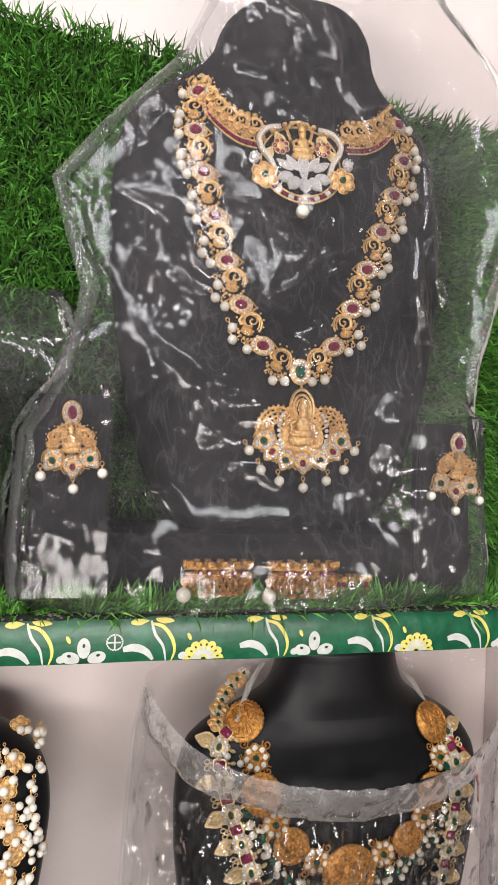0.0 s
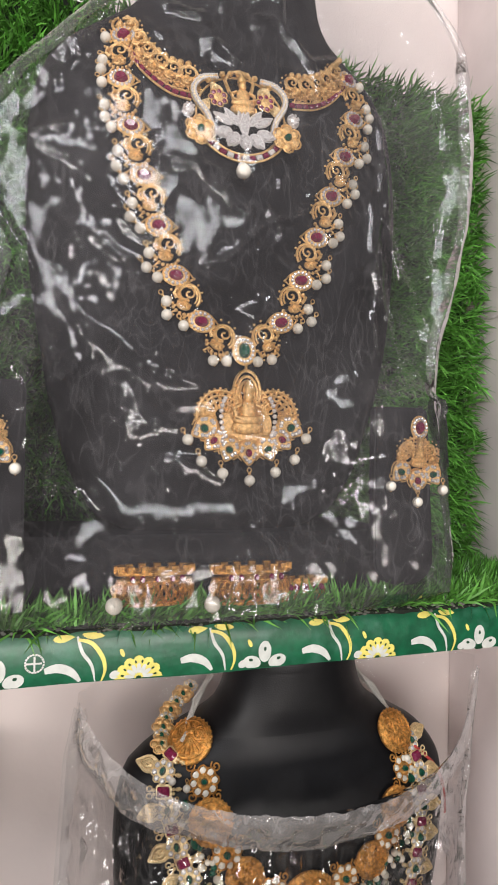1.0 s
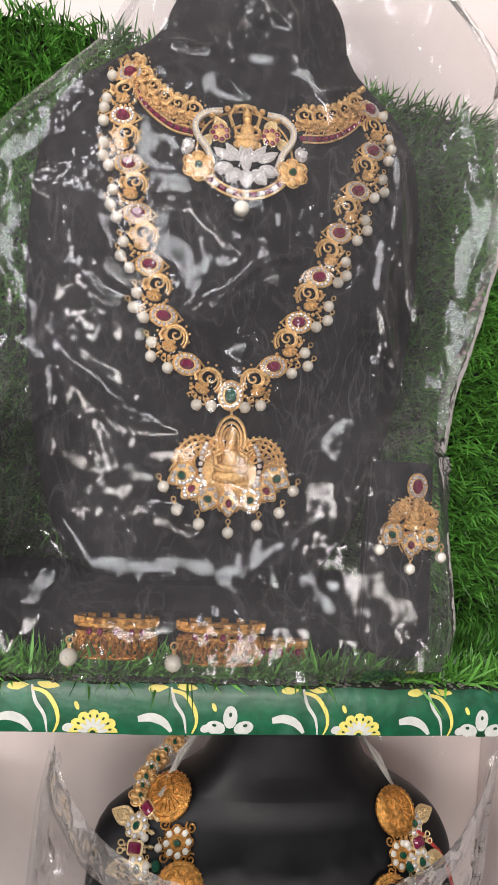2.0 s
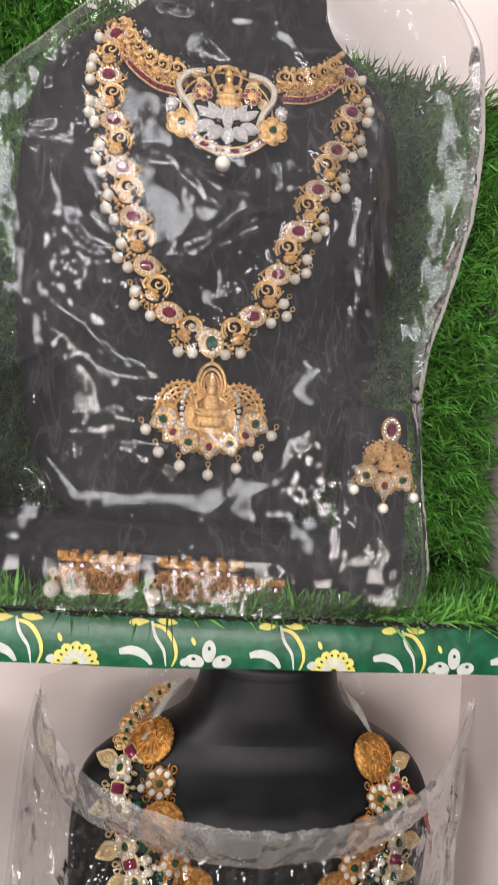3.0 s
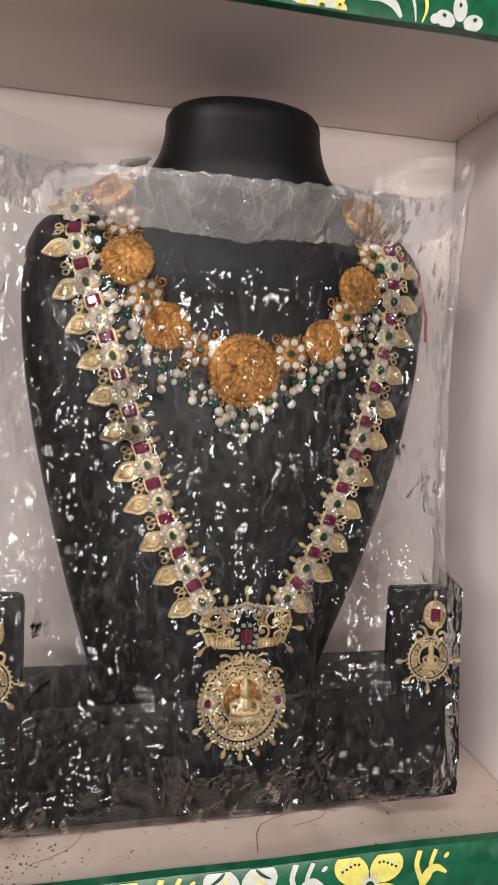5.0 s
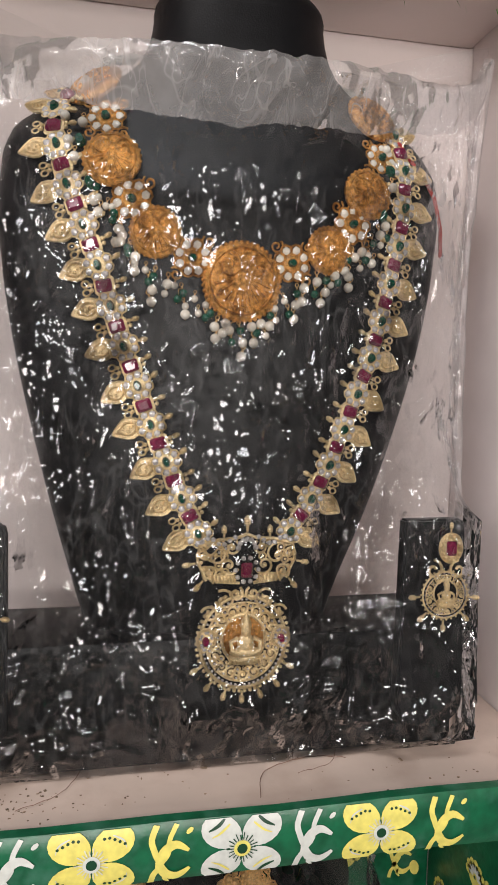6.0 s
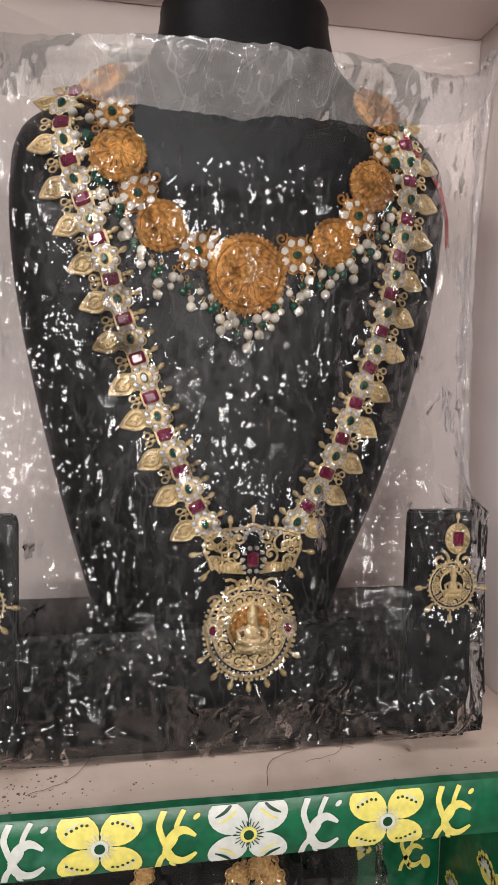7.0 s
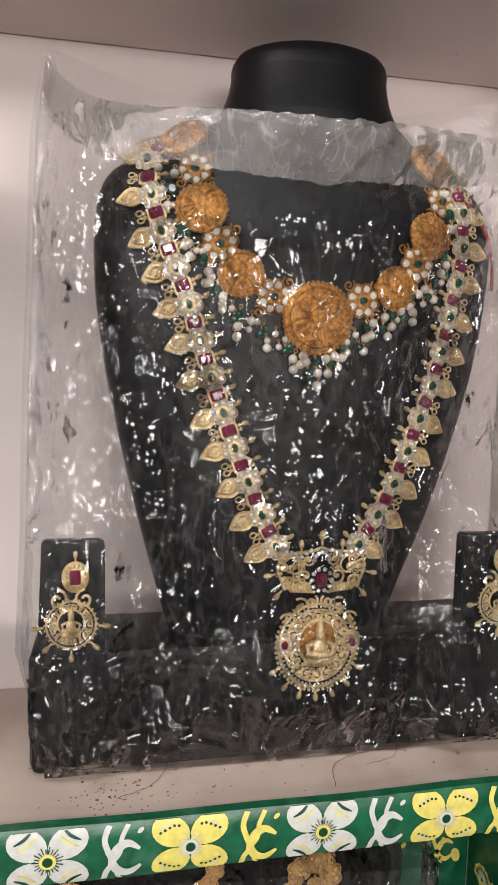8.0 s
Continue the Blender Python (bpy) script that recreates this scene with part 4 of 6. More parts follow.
def bangle(x, y, z, w, h, seed):
    """A pierced gold bangle standing on edge, seen from its side, with a crenellated rim and one pearl."""
    p = Piece("bangle", "pierced gold bangle with hanging pearl lying inside the bag", "bangle", (x, y, z), "bangles of the upper set")
    rng = random.Random(seed)
    bm = bmesh.new()
    r = w / 2
    dpt = 0.30
    pt = lambda a, q, zz: (x + r * q * math.cos(a), y + 0.004 - r * dpt * q * math.sin(a), z + zz)
    for zz, k in ((-h * 0.42, 0.0010), (h * 0.40, 0.0016), (h * 0.20, 0.0008)):
        tube(bm, [pt(a, 1.0, zz) for a in np.linspace(0, 2 * math.pi, 40)[:-1]], k, 6, 0, True)
    for i in range(30):
        a = 2 * math.pi * i / 30
        c = pt(a, 1.0, 0)
        tube(bm, [(c[0] + 0.0032 * math.cos(t) * abs(math.sin(a)) + 0.0006 * math.cos(t), c[1], c[2] + h * 0.26 * math.sin(t) - h * 0.1) for t in np.linspace(0, 2 * math.pi, 10)[:-1]], 0.0008, 4, 0, True)
        ball(bm, (c[0], c[1] - 0.001, c[2] - h * 0.1), 0.0015)
        if i % 2:
            t = pt(a, 1.0, h * 0.52)
            box(bm, t[0] - 0.0020, t[0] + 0.0020, t[1] - 0.0014, t[1] + 0.0014, t[2] - 0.0022, t[2] + 0.0016)
    for i in range(60):
        a = rng.uniform(0, math.pi)
        c = pt(a, 1.03, rng.uniform(-h * 0.4, h * 0.15))
        ball(bm, c, rng.uniform(0.0008, 0.0014))
    p.mesh("band", bm, ANTIQUE)
    if h > 0.015:
        p.add("pearl", "big_pearl", flat(x - r * 1.12, y - 0.006, z - h * 0.35, 0, 1.0))
    for i in range(5):
        p.add("ruby", "ruby_small", flat(x + r * 0.7 * math.sin(-1.2 + 0.6 * i), y - r * dpt * 0.98, z + h * 0.3, 0, 0.8))
    return p


upper_long_necklace()
upper_choker()
upper_earring(-0.2165, -0.0045, 1.399, 4, -5)
upper_earring(0.0375, -0.0115, 1.390, -4, -5)
bangle(-0.121, -0.004, 1.3085, 0.042, 0.021, 1)
bangle(-0.064, -0.004, 1.3070, 0.046, 0.022, 2)
bangle(-0.030, 0.002, 1.3005, 0.030, 0.014, 3)


# ---------------------------------------------------------------- lower set
def lower_long_necklace():
    p = Piece("long_necklace", "pale gold necklace of flower and ruby links with pierced pendant", "necklace", (-0.001, LOW.front(0, 0.935), 0.935))
    rng = random.Random(11)
    left = [(-0.030, 0.946), (-0.039, 0.966), (-0.047, 0.986), (-0.055, 1.006), (-0.062, 1.028), (-0.069, 1.049), (-0.075, 1.069), (-0.081, 1.089), (-0.088, 1.109), (-0.095, 1.128), (-0.099, 1.145), (-0.1015, 1.158), (-0.101, 1.168), (-0.094, 1.178)]
    right = [(0.030, 0.946), (0.040, 0.962), (0.050, 0.981), (0.058, 1.002), (0.065, 1.022), (0.072, 1.042), (0.077, 1.062), (0.081, 1.083), (0.085, 1.102), (0.088, 1.120), (0.089, 1.138), (0.089, 1.154), (0.085, 1.170)]
    for side, ctrl in ((-1, left), (1, right)):
        for i, (x, z, a) in enumerate(along([(x - side * (0.0045 - 0.022 * (z - 0.946)) if z < 1.15 else x, z) for x, z in ctrl], 0.0107, 0.0006)):
            rot = (a - 90) * 0.95 + rng.uniform(-6, 6)
            z_in = Matrix.Rotation(radians(90 * -side), 4, "Y")
            if i % 2 == 0:
                m = on(LOW, x, z, rot, 0.0022, 1.14, side > 0)
                p.add("flower_link", "white_flower", m, "", [("emerald", "emerald_eye", Matrix.Translation((0, -0.0016, 0)))])
                p.add("leaf", "leaf", m @ flat(-0.0110, 0.0003, 0.0005, 8, 0.86))
            else:
                m = on(LOW, x, z, rot, 0.0024, 1.08, side > 0)
                p.add("ruby_link", "block_setting", m, "", [("ruby", "ruby_block", Matrix.Translation((0, -0.0010, 0)))])
            p.add("bud", "bud", m @ flat(0.0066, 0, 0.0010, -78 + rng.uniform(-10, 10), 0.72))
    for i in range(8):
        q = i / 7
        x, yy, z = -0.100 + 0.030 * q ** 1.8, 0.086 + 0.046 * q, 1.1805 + 0.022 * q
        p.add("flower_link", "white_flower" if i % 2 else "gold_flower", flat(x, yy, z, 20, 0.82, False, -55), "", [("ruby", "emerald_eye", Matrix.Translation((0, -0.0016, 0)))])
    # winged bar above the pendant
    y = 0.0355
    bm = bmesh.new()
    for s in (-1, 1):
        for (cx, cz, r0, a0, tn) in ((0.018, 0.004, 0.0075, 40, 1.2), (0.0105, -0.002, 0.0060, 200, 1.2), (0.021, -0.006, 0.0050, -60, 1.3), (0.0085, 0.0085, 0.0045, 120, 1.2), (0.0255, 0.0045, 0.0035, 0, 1.1)):
            tube(bm, [(px, py, pz) for px, py, pz in spiral(s * cx, cz, r0, 0.0010, a0 if s > 0 else 180 - a0, tn, 18, -0.001, s)], 0.0008, 5)
            ball(bm, (s * cx, -0.0014, cz), 0.0016)
        tube(bm, [(s * 0.004, -0.001, -0.0125), (s * 0.014, -0.001, -0.0115), (s * 0.024, -0.001, -0.0085), (s * 0.0285, -0.001, 0.001), (s * 0.0275, -0.001, 0.010), (s * 0.016, -0.001, 0.0135), (s * 0.006, -0.001, 0.0140), (0, -0.001, 0.0165)], 0.0010, 5)
        for i in range(7):
            ball(bm, (s * (0.026 - 0.0032 * i), -0.0010, 0.0125 + 0.0020 * math.sin(i * 1.3)), 0.0017, 1)
            ball(bm, (s * (0.0285 - 0.002 * abs(i - 2)), -0.0012, 0.011 - 0.0035 * i), 0.0013)
        ball(bm, (s * 0.0130, -0.0008, -0.0095), 0.0062, 0, 2, 0.25, 1.3, 0.5)
        for i in range(7):
            tube(bm, [(s * (0.008 + 0.0020 * i), -0.0022, -0.0075), (s * (0.0065 + 0.0022 * i), -0.0018, -0.0120)], 0.0006, 4)
    for i in range(10):
        a = 2 * math.pi * i / 10
        ball(bm, (0.0066 * math.cos(a), -0.0022, -0.0045 + 0.0072 * math.sin(a)), 0.0016, 1)
    for i in range(7):
        a = radians(10 + 160 * i / 6)
        ball(bm, (0.0052 * math.cos(a), -0.0020, 0.0075 + 0.0062 * math.sin(a)), 0.0018, 1)
    for k in range(34):
        cx, cz = rng.uniform(-0.025, 0.025), rng.uniform(-0.010, 0.012)
        if abs(cx) > 0.007:
            tube(bm, ring_pts(cx, cz, 0.0021, 0.0021, 9, -0.0006), 0.0006, 4, 0, True)
            ball(bm, (cx, -0.0008, cz), 0.0010, k % 2)
    bmesh.ops.transform(bm, matrix=flat(-0.001, y, 0.9335, 0.5, 0.92), verts=bm.verts)
    p.mesh("pendant_bar", bm, [PALE, CRYSTAL])
    p.add("ruby", "ruby_block", flat(-0.001, y - 0.0018, 0.9295, 90, 1.05))
    for s in (-1, 1):
        for bx, bz, br in ((0.0135, 0.0150, 0), (0.0315, -0.001, 100), (0.0265, -0.0125, 140)):
            p.add("bud", "bud", flat(-0.001 + s * bx * 0.92, y, 0.934 + bz * 0.92, -s * br, 0.85))
    p.add("bud", "bud", flat(-0.001, y, 0.952, 0))
    # round pierced pendant
    px, pz = -0.002, 0.8895
    p.add("pendant_lace", shared("pendant_lace", b_lace(0.0252, 0.0275, 16, 0.47), [PALE, CRYSTAL]), flat(px, y, pz))
    p.add("pendant_plate", shared("pendant_plate", lambda bm: dome(bm, [(0.0125, 0.0138, 0.0012), (0.0125, 0.0138, 0.0004), (0.0110, 0.0120, 0.0)], 0, 28), [ANTIQUE]), flat(px, y, pz + 0.0022))
    p.add("pendant_relief", shared("idol_pale", b_idol, [PALE]), flat(px + 0.001, y - 0.0004, pz - 0.002, 0, 0.92))
    for s in (-1, 1):
        p.add("side_stone", shared("petal_small", b_petal(0.0085, 0.0125, 12), [PALE, CRYSTAL]), flat(px + s * 0.0205, y - 0.002, pz + 0.002, s * 12), "", [("ruby", "ruby_small", GEM_Y)])
        tube_bm = bmesh.new()
        for (cx, cz, r0, a0) in ((0.011, 0.0235, 0.0062, 60), (0.0185, 0.0160, 0.0050, 20), (0.0045, 0.0270, 0.0040, 120)):
            tube(tube_bm, spiral(s * cx, cz, r0, 0.001, a0 if s > 0 else 180 - a0, 1.2, 16, -0.0022, s), 0.0008, 5)
        bmesh.ops.transform(tube_bm, matrix=flat(px, y, pz), verts=tube_bm.verts)
        p.mesh("crest_scroll", tube_bm, PALE)
    for ang in (-62, -40, -20, 0, 20, 40, 62):
        a = radians(ang)
        p.add("bud", "bud", flat(px + 0.0268 * math.sin(a), y, pz - 0.0292 * math.cos(a), 180 + ang, 0.85))
    return p


def lower_choker():
    p = Piece("choker", "antique gold choker of embossed medals, pearl flowers and green beads", "necklace", (-0.005, LOW.front(-0.005, 1.081), 1.081))
    rng = random.Random(5)
    chain = [("m", -0.081, 1.184, 1.2), ("f", -0.075, 1.163, 1.0), ("m", -0.072, 1.140, 1.12), ("f", -0.062, 1.120, 1.05), ("m", -0.050, 1.104, 1.0), ("f", -0.031, 1.092, 1.0), ("M", -0.005, 1.081, 1.0),
             ("f", 0.022, 1.092, 1.0), ("m", 0.043, 1.100, 0.97), ("f", 0.056, 1.115, 1.05), ("m", 0.065, 1.132, 1.05), ("f", 0.075, 1.154, 0.95), ("m", 0.072, 1.178, 1.18)]
    for k, x, z, s in chain:
        rot = rng.uniform(-15, 15) + (x * 300)
        if k == "f":
            p.add("flower", "pearl_flower", on(LOW, x, z, rot, 0.0022, s), "", [("emerald", "emerald_small", Matrix.Translation((0, -0.002, 0)))])
            for q in (-1, 1):
                for w in (-1, 1):
                    bmx = shared("corner_curl", lambda bm: tube(bm, spiral(0, 0, 0.0042, 0.0008, 90, 1.4, 14, -0.001), 0.0007, 5), [ANTIQUE])
                    p.add("curl", bmx, on(LOW, x + q * 0.0085 * s, z + w * 0.0085 * s, 40 * q * w, 0.0018, 0.9, q < 0))
        else:
            p.add("medal", "medal_large" if k == "M" else "medal", on(LOW, x, z, rot * 0.3, 0.0022, s))
    line = [(-0.080, 1.128), (-0.070, 1.112), (-0.058, 1.090), (-0.043, 1.080), (-0.026, 1.071), (-0.005, 1.056), (0.016, 1.071), (0.034, 1.083), (0.050, 1.092), (0.066, 1.106), (0.078, 1.118)]
    for i, (x, z, a) in enumerate(along(line, 0.0060)):
        n = 2 if i % 3 else 3
        for k in range(n):
            zz = z - 0.0015 - 0.0062 * k + rng.uniform(-0.0015, 0.0015)
            green = (i + k) % 3 == 0
            p.add("green_bead" if green else "pearl", "green_bead" if green else "small_pearl", on(LOW, x + rng.uniform(-0.002, 0.002), zz, rng.uniform(-20, 20), 0.0034, 1.0 if green else rng.choice((0.85, 1.15))))
    for x, z in ((-0.094, 1.150), (-0.091, 1.141), (-0.087, 1.160), (0.081, 1.138), (0.079, 1.160), (-0.096, 1.164)):
        p.add("pearl", "small_pearl", on(LOW, x, z, 0, 0.004, 1.15))
    for x, z in ((-0.088, 1.150), (-0.083, 1.128), (0.080, 1.147), (0.074, 1.122)):
        p.add("green_stone", "emerald_oval", on(LOW, x, z, 20, 0.003, 0.8))
    for s, pts in ((-1, [(-0.088, 0.079, 1.183), (-0.082, 0.086, 1.194), (-0.073, 0.096, 1.206), (-0.060, 0.115, 1.215)]), (1, [(0.076, 0.079, 1.179), (0.074, 0.087, 1.190), (0.068, 0.098, 1.203), (0.056, 0.116, 1.214)])):
        bm = bmesh.new()
        tube(bm, pts, 0.0019, 7, taper=[0.5, 0.9, 1.3, 0.8])
        tube(bm, [(q[0] + 0.0028 * math.sin(i * 2.4), q[1] - 0.002, q[2] + 0.0028 * math.cos(i * 2.4)) for i, q in enumerate(pts)], 0.0014, 5)
        p.mesh("tie_cord", bm, CORD, "twisted silver tie cord")
        bm = bmesh.new()
        tube(bm, ring_pts(0, 0, 0.0028, 0.0034, 12), 0.0008, 5, 0, True)
        bmesh.ops.transform(bm, matrix=Matrix.Translation(pts[0]), verts=bm.verts)
        p.mesh("hook_ring", bm, ANTIQUE)
    return p


def lower_earring(x, y, z, rot, tilt):
    p = Piece("earring", "pale gold pierced earring with ruby stud on black flap", "earring", (x, y, z), "earrings of the lower set")
    base = flat(x, y, z, rot, 1.12, False, tilt)
    L = lambda a, b, r=0, yy=0.0, s=1.0, f=False: base @ flat(a, yy, b, r, s, f)
    p.add("disc", shared("earring_lace", b_lace(0.0128, 0.0125, 9, 0.5), [PALE, CRYSTAL]), L(0, 0))
    p.add("relief", shared("idol_pale", b_idol, [PALE]), L(0, -0.001, 0, -0.001, 0.48))
    p.add("stud", shared("pale_stud", b_setting(0.0062, 0.0074, 14, 0.0013, False), [PALE, PALE]), L(0.002, 0.0235), "", [("ruby", shared("ruby_upright", b_square_stone(0.0027, 0.0036, 0.0026), [RUBY]), GEM_Y)])
    p.add("bud", "bud", L(0.002, 0.0325, 0, 0, 0.6))
    for s in (-1, 1):
        p.add("crest_curl", shared("crest_curl", lambda bm: tube(bm, spiral(0, 0, 0.0050, 0.001, 90, 1.2, 14, -0.001), 0.0008, 5), [PALE]), L(s * 0.0065, 0.0125, 0, 0, 1.0, s < 0))
    for ang in (-85, -45, 0, 45, 85):
        a = radians(ang)
        p.add("bud", "bud", L(0.0145 * math.sin(a), -0.0142 * math.cos(a), 180 + ang, 0, 0.72))
    return p


lower_long_necklace()
lower_choker()
lower_earring(-0.1430, 0.0370, 0.9085, 0, -4)
lower_earring(0.1115, 0.0305, 0.9125, -2, -4)


# ---------------------------------------------------------------- artificial grass
def grass(name, roots, aims, length, width, label, seed, m=BLADE):
    """Many thin bent blades, two quads each."""
    rng = np.random.default_rng(seed)
    n = len(roots)
    aims = aims / np.linalg.norm(aims, axis=1)[:, None]
    L = rng.uniform(length[0], length[1], n)[:, None]
    side = np.cross(aims, rng.normal(size=(n, 3)))
    side /= np.linalg.norm(side, axis=1)[:, None]
    w = rng.uniform(width[0], width[1], n)[:, None]
    sag = np.array([[0, 0, -1]]) * L * rng.uniform(0.0, 0.45, n)[:, None] + side * 0
    mid = roots + aims * L * 0.55 + sag * 0.2
    tip = roots + aims * L + sag
    v = np.stack([roots - side * w * 0.5, roots + side * w * 0.5, mid + side * w * 0.5, mid - side * w * 0.5, tip], axis=1).reshape(-1, 3)
    b = np.arange(n) * 5
    faces = [f for i in b.tolist() for f in ((i, i + 1, i + 2, i + 3), (i + 3, i + 2, i + 4))]
    me = bpy.data.meshes.new(name)
    me.from_pydata(v.tolist(), [], faces)
    me.materials.append(m)
    return tagged(new(name, me), label, "artificial grass", kind="stuff")


def scatter(n, x, y, z, aim, spread, seed, clump=0.0):
    rng = np.random.default_rng(seed)
    r = np.stack([rng.uniform(*x, n), rng.uniform(*y, n), rng.uniform(*z, n)], axis=1)
    a = np.array([aim]) + rng.normal(size=(n, 3)) * spread
    if clump:
        c = np.stack([np.sin(r[:, 0] * 160 + 3 * np.sin(r[:, 2] * 90)), np.zeros(n), np.cos(r[:, 2] * 150 + 3 * np.sin(r[:, 0] * 110))], axis=1)
        a += c * clump
    return r, a


BL, GR = 0.120, 0.168
r, a = scatter(72000, (-0.50, 0.174), (BL - 0.001, BL), (1.291, 1.745), (0.05, -1.0, 0.25), 0.45, 1, 0.35)
keep = (r[:, 0] < GR + (r[:, 2] - 1.29) * 0.03) & (r[:, 2] < 1.698 - 0.085 * r[:, 0]) & ~((r[:, 0] > -0.15) & (r[:, 0] < 0.015) & (r[:, 2] < 1.64))
grass("grass_back", r[keep], a[keep], (0.014, 0.027), (0.0010, 0.0019), "bright green plastic grass mat hung on the niche's back wall", 2)
r, a = scatter(9000, (-0.62, 0.170), (-0.003, 0.050), (1.2875, 1.2880), (0.05, -0.60, 0.85), 0.45, 3, 0.25)
grass("grass_front", r, a, (0.008, 0.017), (0.0009, 0.0017), "dark green plastic grass along the shelf's front edge", 4)
r, a = scatter(5200, (-0.50, 0.174), (-0.0045, 0.0050), (1.2895, 1.2905), (0.15, -0.12, 0.95), 0.42, 15, 0.40)
grass("grass_fringe", r, a, (0.010, 0.026), (0.0010, 0.0019), "loose plastic grass blades standing along the shelf's front edge", 16)
r, a = scatter(7000, (0.02, 0.174), (0.045, 0.130), (1.2875, 1.2880), (0.05, -0.4, 0.9), 0.4, 5, 0.3)
grass("grass_shelf", r, a, (0.012, 0.024), (0.0010, 0.0018), "green plastic grass lying on the shelf", 6)
bm = bmesh.new()
prism(bm, [(-0.62, 1.2905), (0.164, 1.2905), (0.164, 1.680), (-0.62, 1.746)], BL, BL + 0.004)
bmesh.ops.recalc_face_normals(bm, faces=bm.faces)
tagged(mesh_ob("grass_backing", bm, MATTING), "dark woven backing of the hung grass mat", "mat", kind="structure")
bm = bmesh.new()
prev = None
rng = random.Random(3)
for i in range(161):
    x = -0.62 + 0.792 * i / 160
    f = -0.0058 + 0.0022 * noise.noise(Vector((x * 40, 0, 0))) + rng.uniform(-0.0006, 0.0006)
    R = [bm.verts.new((x, yy, zz)) for yy, zz in ((f, 1.2868 + rng.uniform(-0.0012, 0.0008)), (f - 0.0008, 1.2885), (f + 0.002, 1.2902), (0.158, 1.2890), (0.158, 1.2868))]
    if prev:
        for j in range(5):
            bm.faces.new((prev[j], prev[(j + 1) % 5], R[(j + 1) % 5], R[j]))
    prev = R
bmesh.ops.recalc_face_normals(bm, faces=bm.faces)
tagged(mesh_ob("grass_floor_mat", bm, MATTING, smooth=False), "dark ragged backing of the grass mat on the shelf", "mat", kind="structure")
bm = bmesh.new()
for k in range(260):
    x = rng.uniform(-0.5, 0.17)
    y, z = -0.0062 + rng.uniform(-0.001, 0.001), 1.2880 + rng.uniform(-0.0012, 0.0025)
    ball(bm, (x, y, z), rng.uniform(0.0005, 0.0011), 0, 1, 1, 1.5)
tagged(mesh_ob("mat_fibres", bm, mat("grey_fibre", (0.13, 0.13, 0.11), 0.9)), "grey loose backing fibres on the grass mat's edge", "fibre", kind="stuff")


# ---------------------------------------------------------------- printed motifs on the paper trims
class Print:
    """Flat printed shapes laid just above a trim's face. face(u, v) gives the point in space."""

    def __init__(self, face):
        self.bm, self.face = bmesh.new(), face

    def blob(self, outline, mi, lift=1):
        cu = sum(p[0] for p in outline) / len(outline)
        cv = sum(p[1] for p in outline) / len(outline)
        prev = [self.bm.verts.new(self.face(cu, cv, lift))]
        for s in (0.35, 0.7, 1.0):
            R = [self.bm.verts.new(self.face(cu + (u - cu) * s, cv + (v - cv) * s, lift)) for u, v in outline]
            n = len(R)
            for j in range(n):
                if len(prev) == 1:
                    self.bm.faces.new((prev[0], R[j], R[(j + 1) % n])).material_index = mi
                else:
                    self.bm.faces.new((prev[j], R[j], R[(j + 1) % n], prev[(j + 1) % n])).material_index = mi
            prev = R

    def oval(self, u, v, ru, rv, mi, rot=0.0, lift=1, n=14, point=0.0):
        c, s = math.cos(radians(rot)), math.sin(radians(rot))
        out = []
        for i in range(n):
            a = 2 * math.pi * i / n
            x, y = ru * math.cos(a), rv * math.sin(a) * (1 - point * max(0.0, math.cos(a)))
            out.append((u + x * c - y * s, v + x * s + y * c))
        self.blob(out, mi, lift)

    def stroke(self, ctrl, w, mi, lift=1, taper=True):
        pts = along(ctrl, 0.0012)
        prev = None
        for i, (u, v, a) in enumerate(pts):
            t = i / max(1, len(pts) - 1)
            k = w * (0.35 + 0.65 * math.sin(math.pi * min(1, t * 0.85 + 0.15))) if taper else w
            n = radians(a + 90)
            R = [self.bm.verts.new(self.face(u + q * k * math.cos(n), v + q * k * math.sin(n), lift)) for q in (-0.5, 0.5)]
            if prev:
                self.bm.faces.new((prev[0], R[0], R[1], prev[1])).material_index = mi
            prev = R

    def done(self, name, parent):
        bmesh.ops.recalc_face_normals(self.bm, faces=self.bm.faces)
        return part(name, self.bm, [YELLOW, WHITE, DARKINK], parent)


def level_face(x0, z0, z1, bulge):
    def go(u, v, lift):
        z = min(max(z0 + v, z0 + 0.0006), z1 - 0.0006)
        t = (z - z0) / (z1 - z0)
        return Vector((x0 + u, -0.0022 - bulge * math.sin(math.pi * t) ** 0.6 * 0.6 - 0.00028 * lift - 0.0002, z))
    return go


def upright_face(xin, z0, xout):
    def go(u, v, lift):
        x = min(max(xin + v, xin + 0.0008), xout - 0.0008)
        t = (x - xin) / (xout - xin)
        return Vector((x, -0.0022 - 0.0006 * math.sin(math.pi * t) ** 0.6 - 0.00028 * lift - 0.0003, z0 - u))
    return go


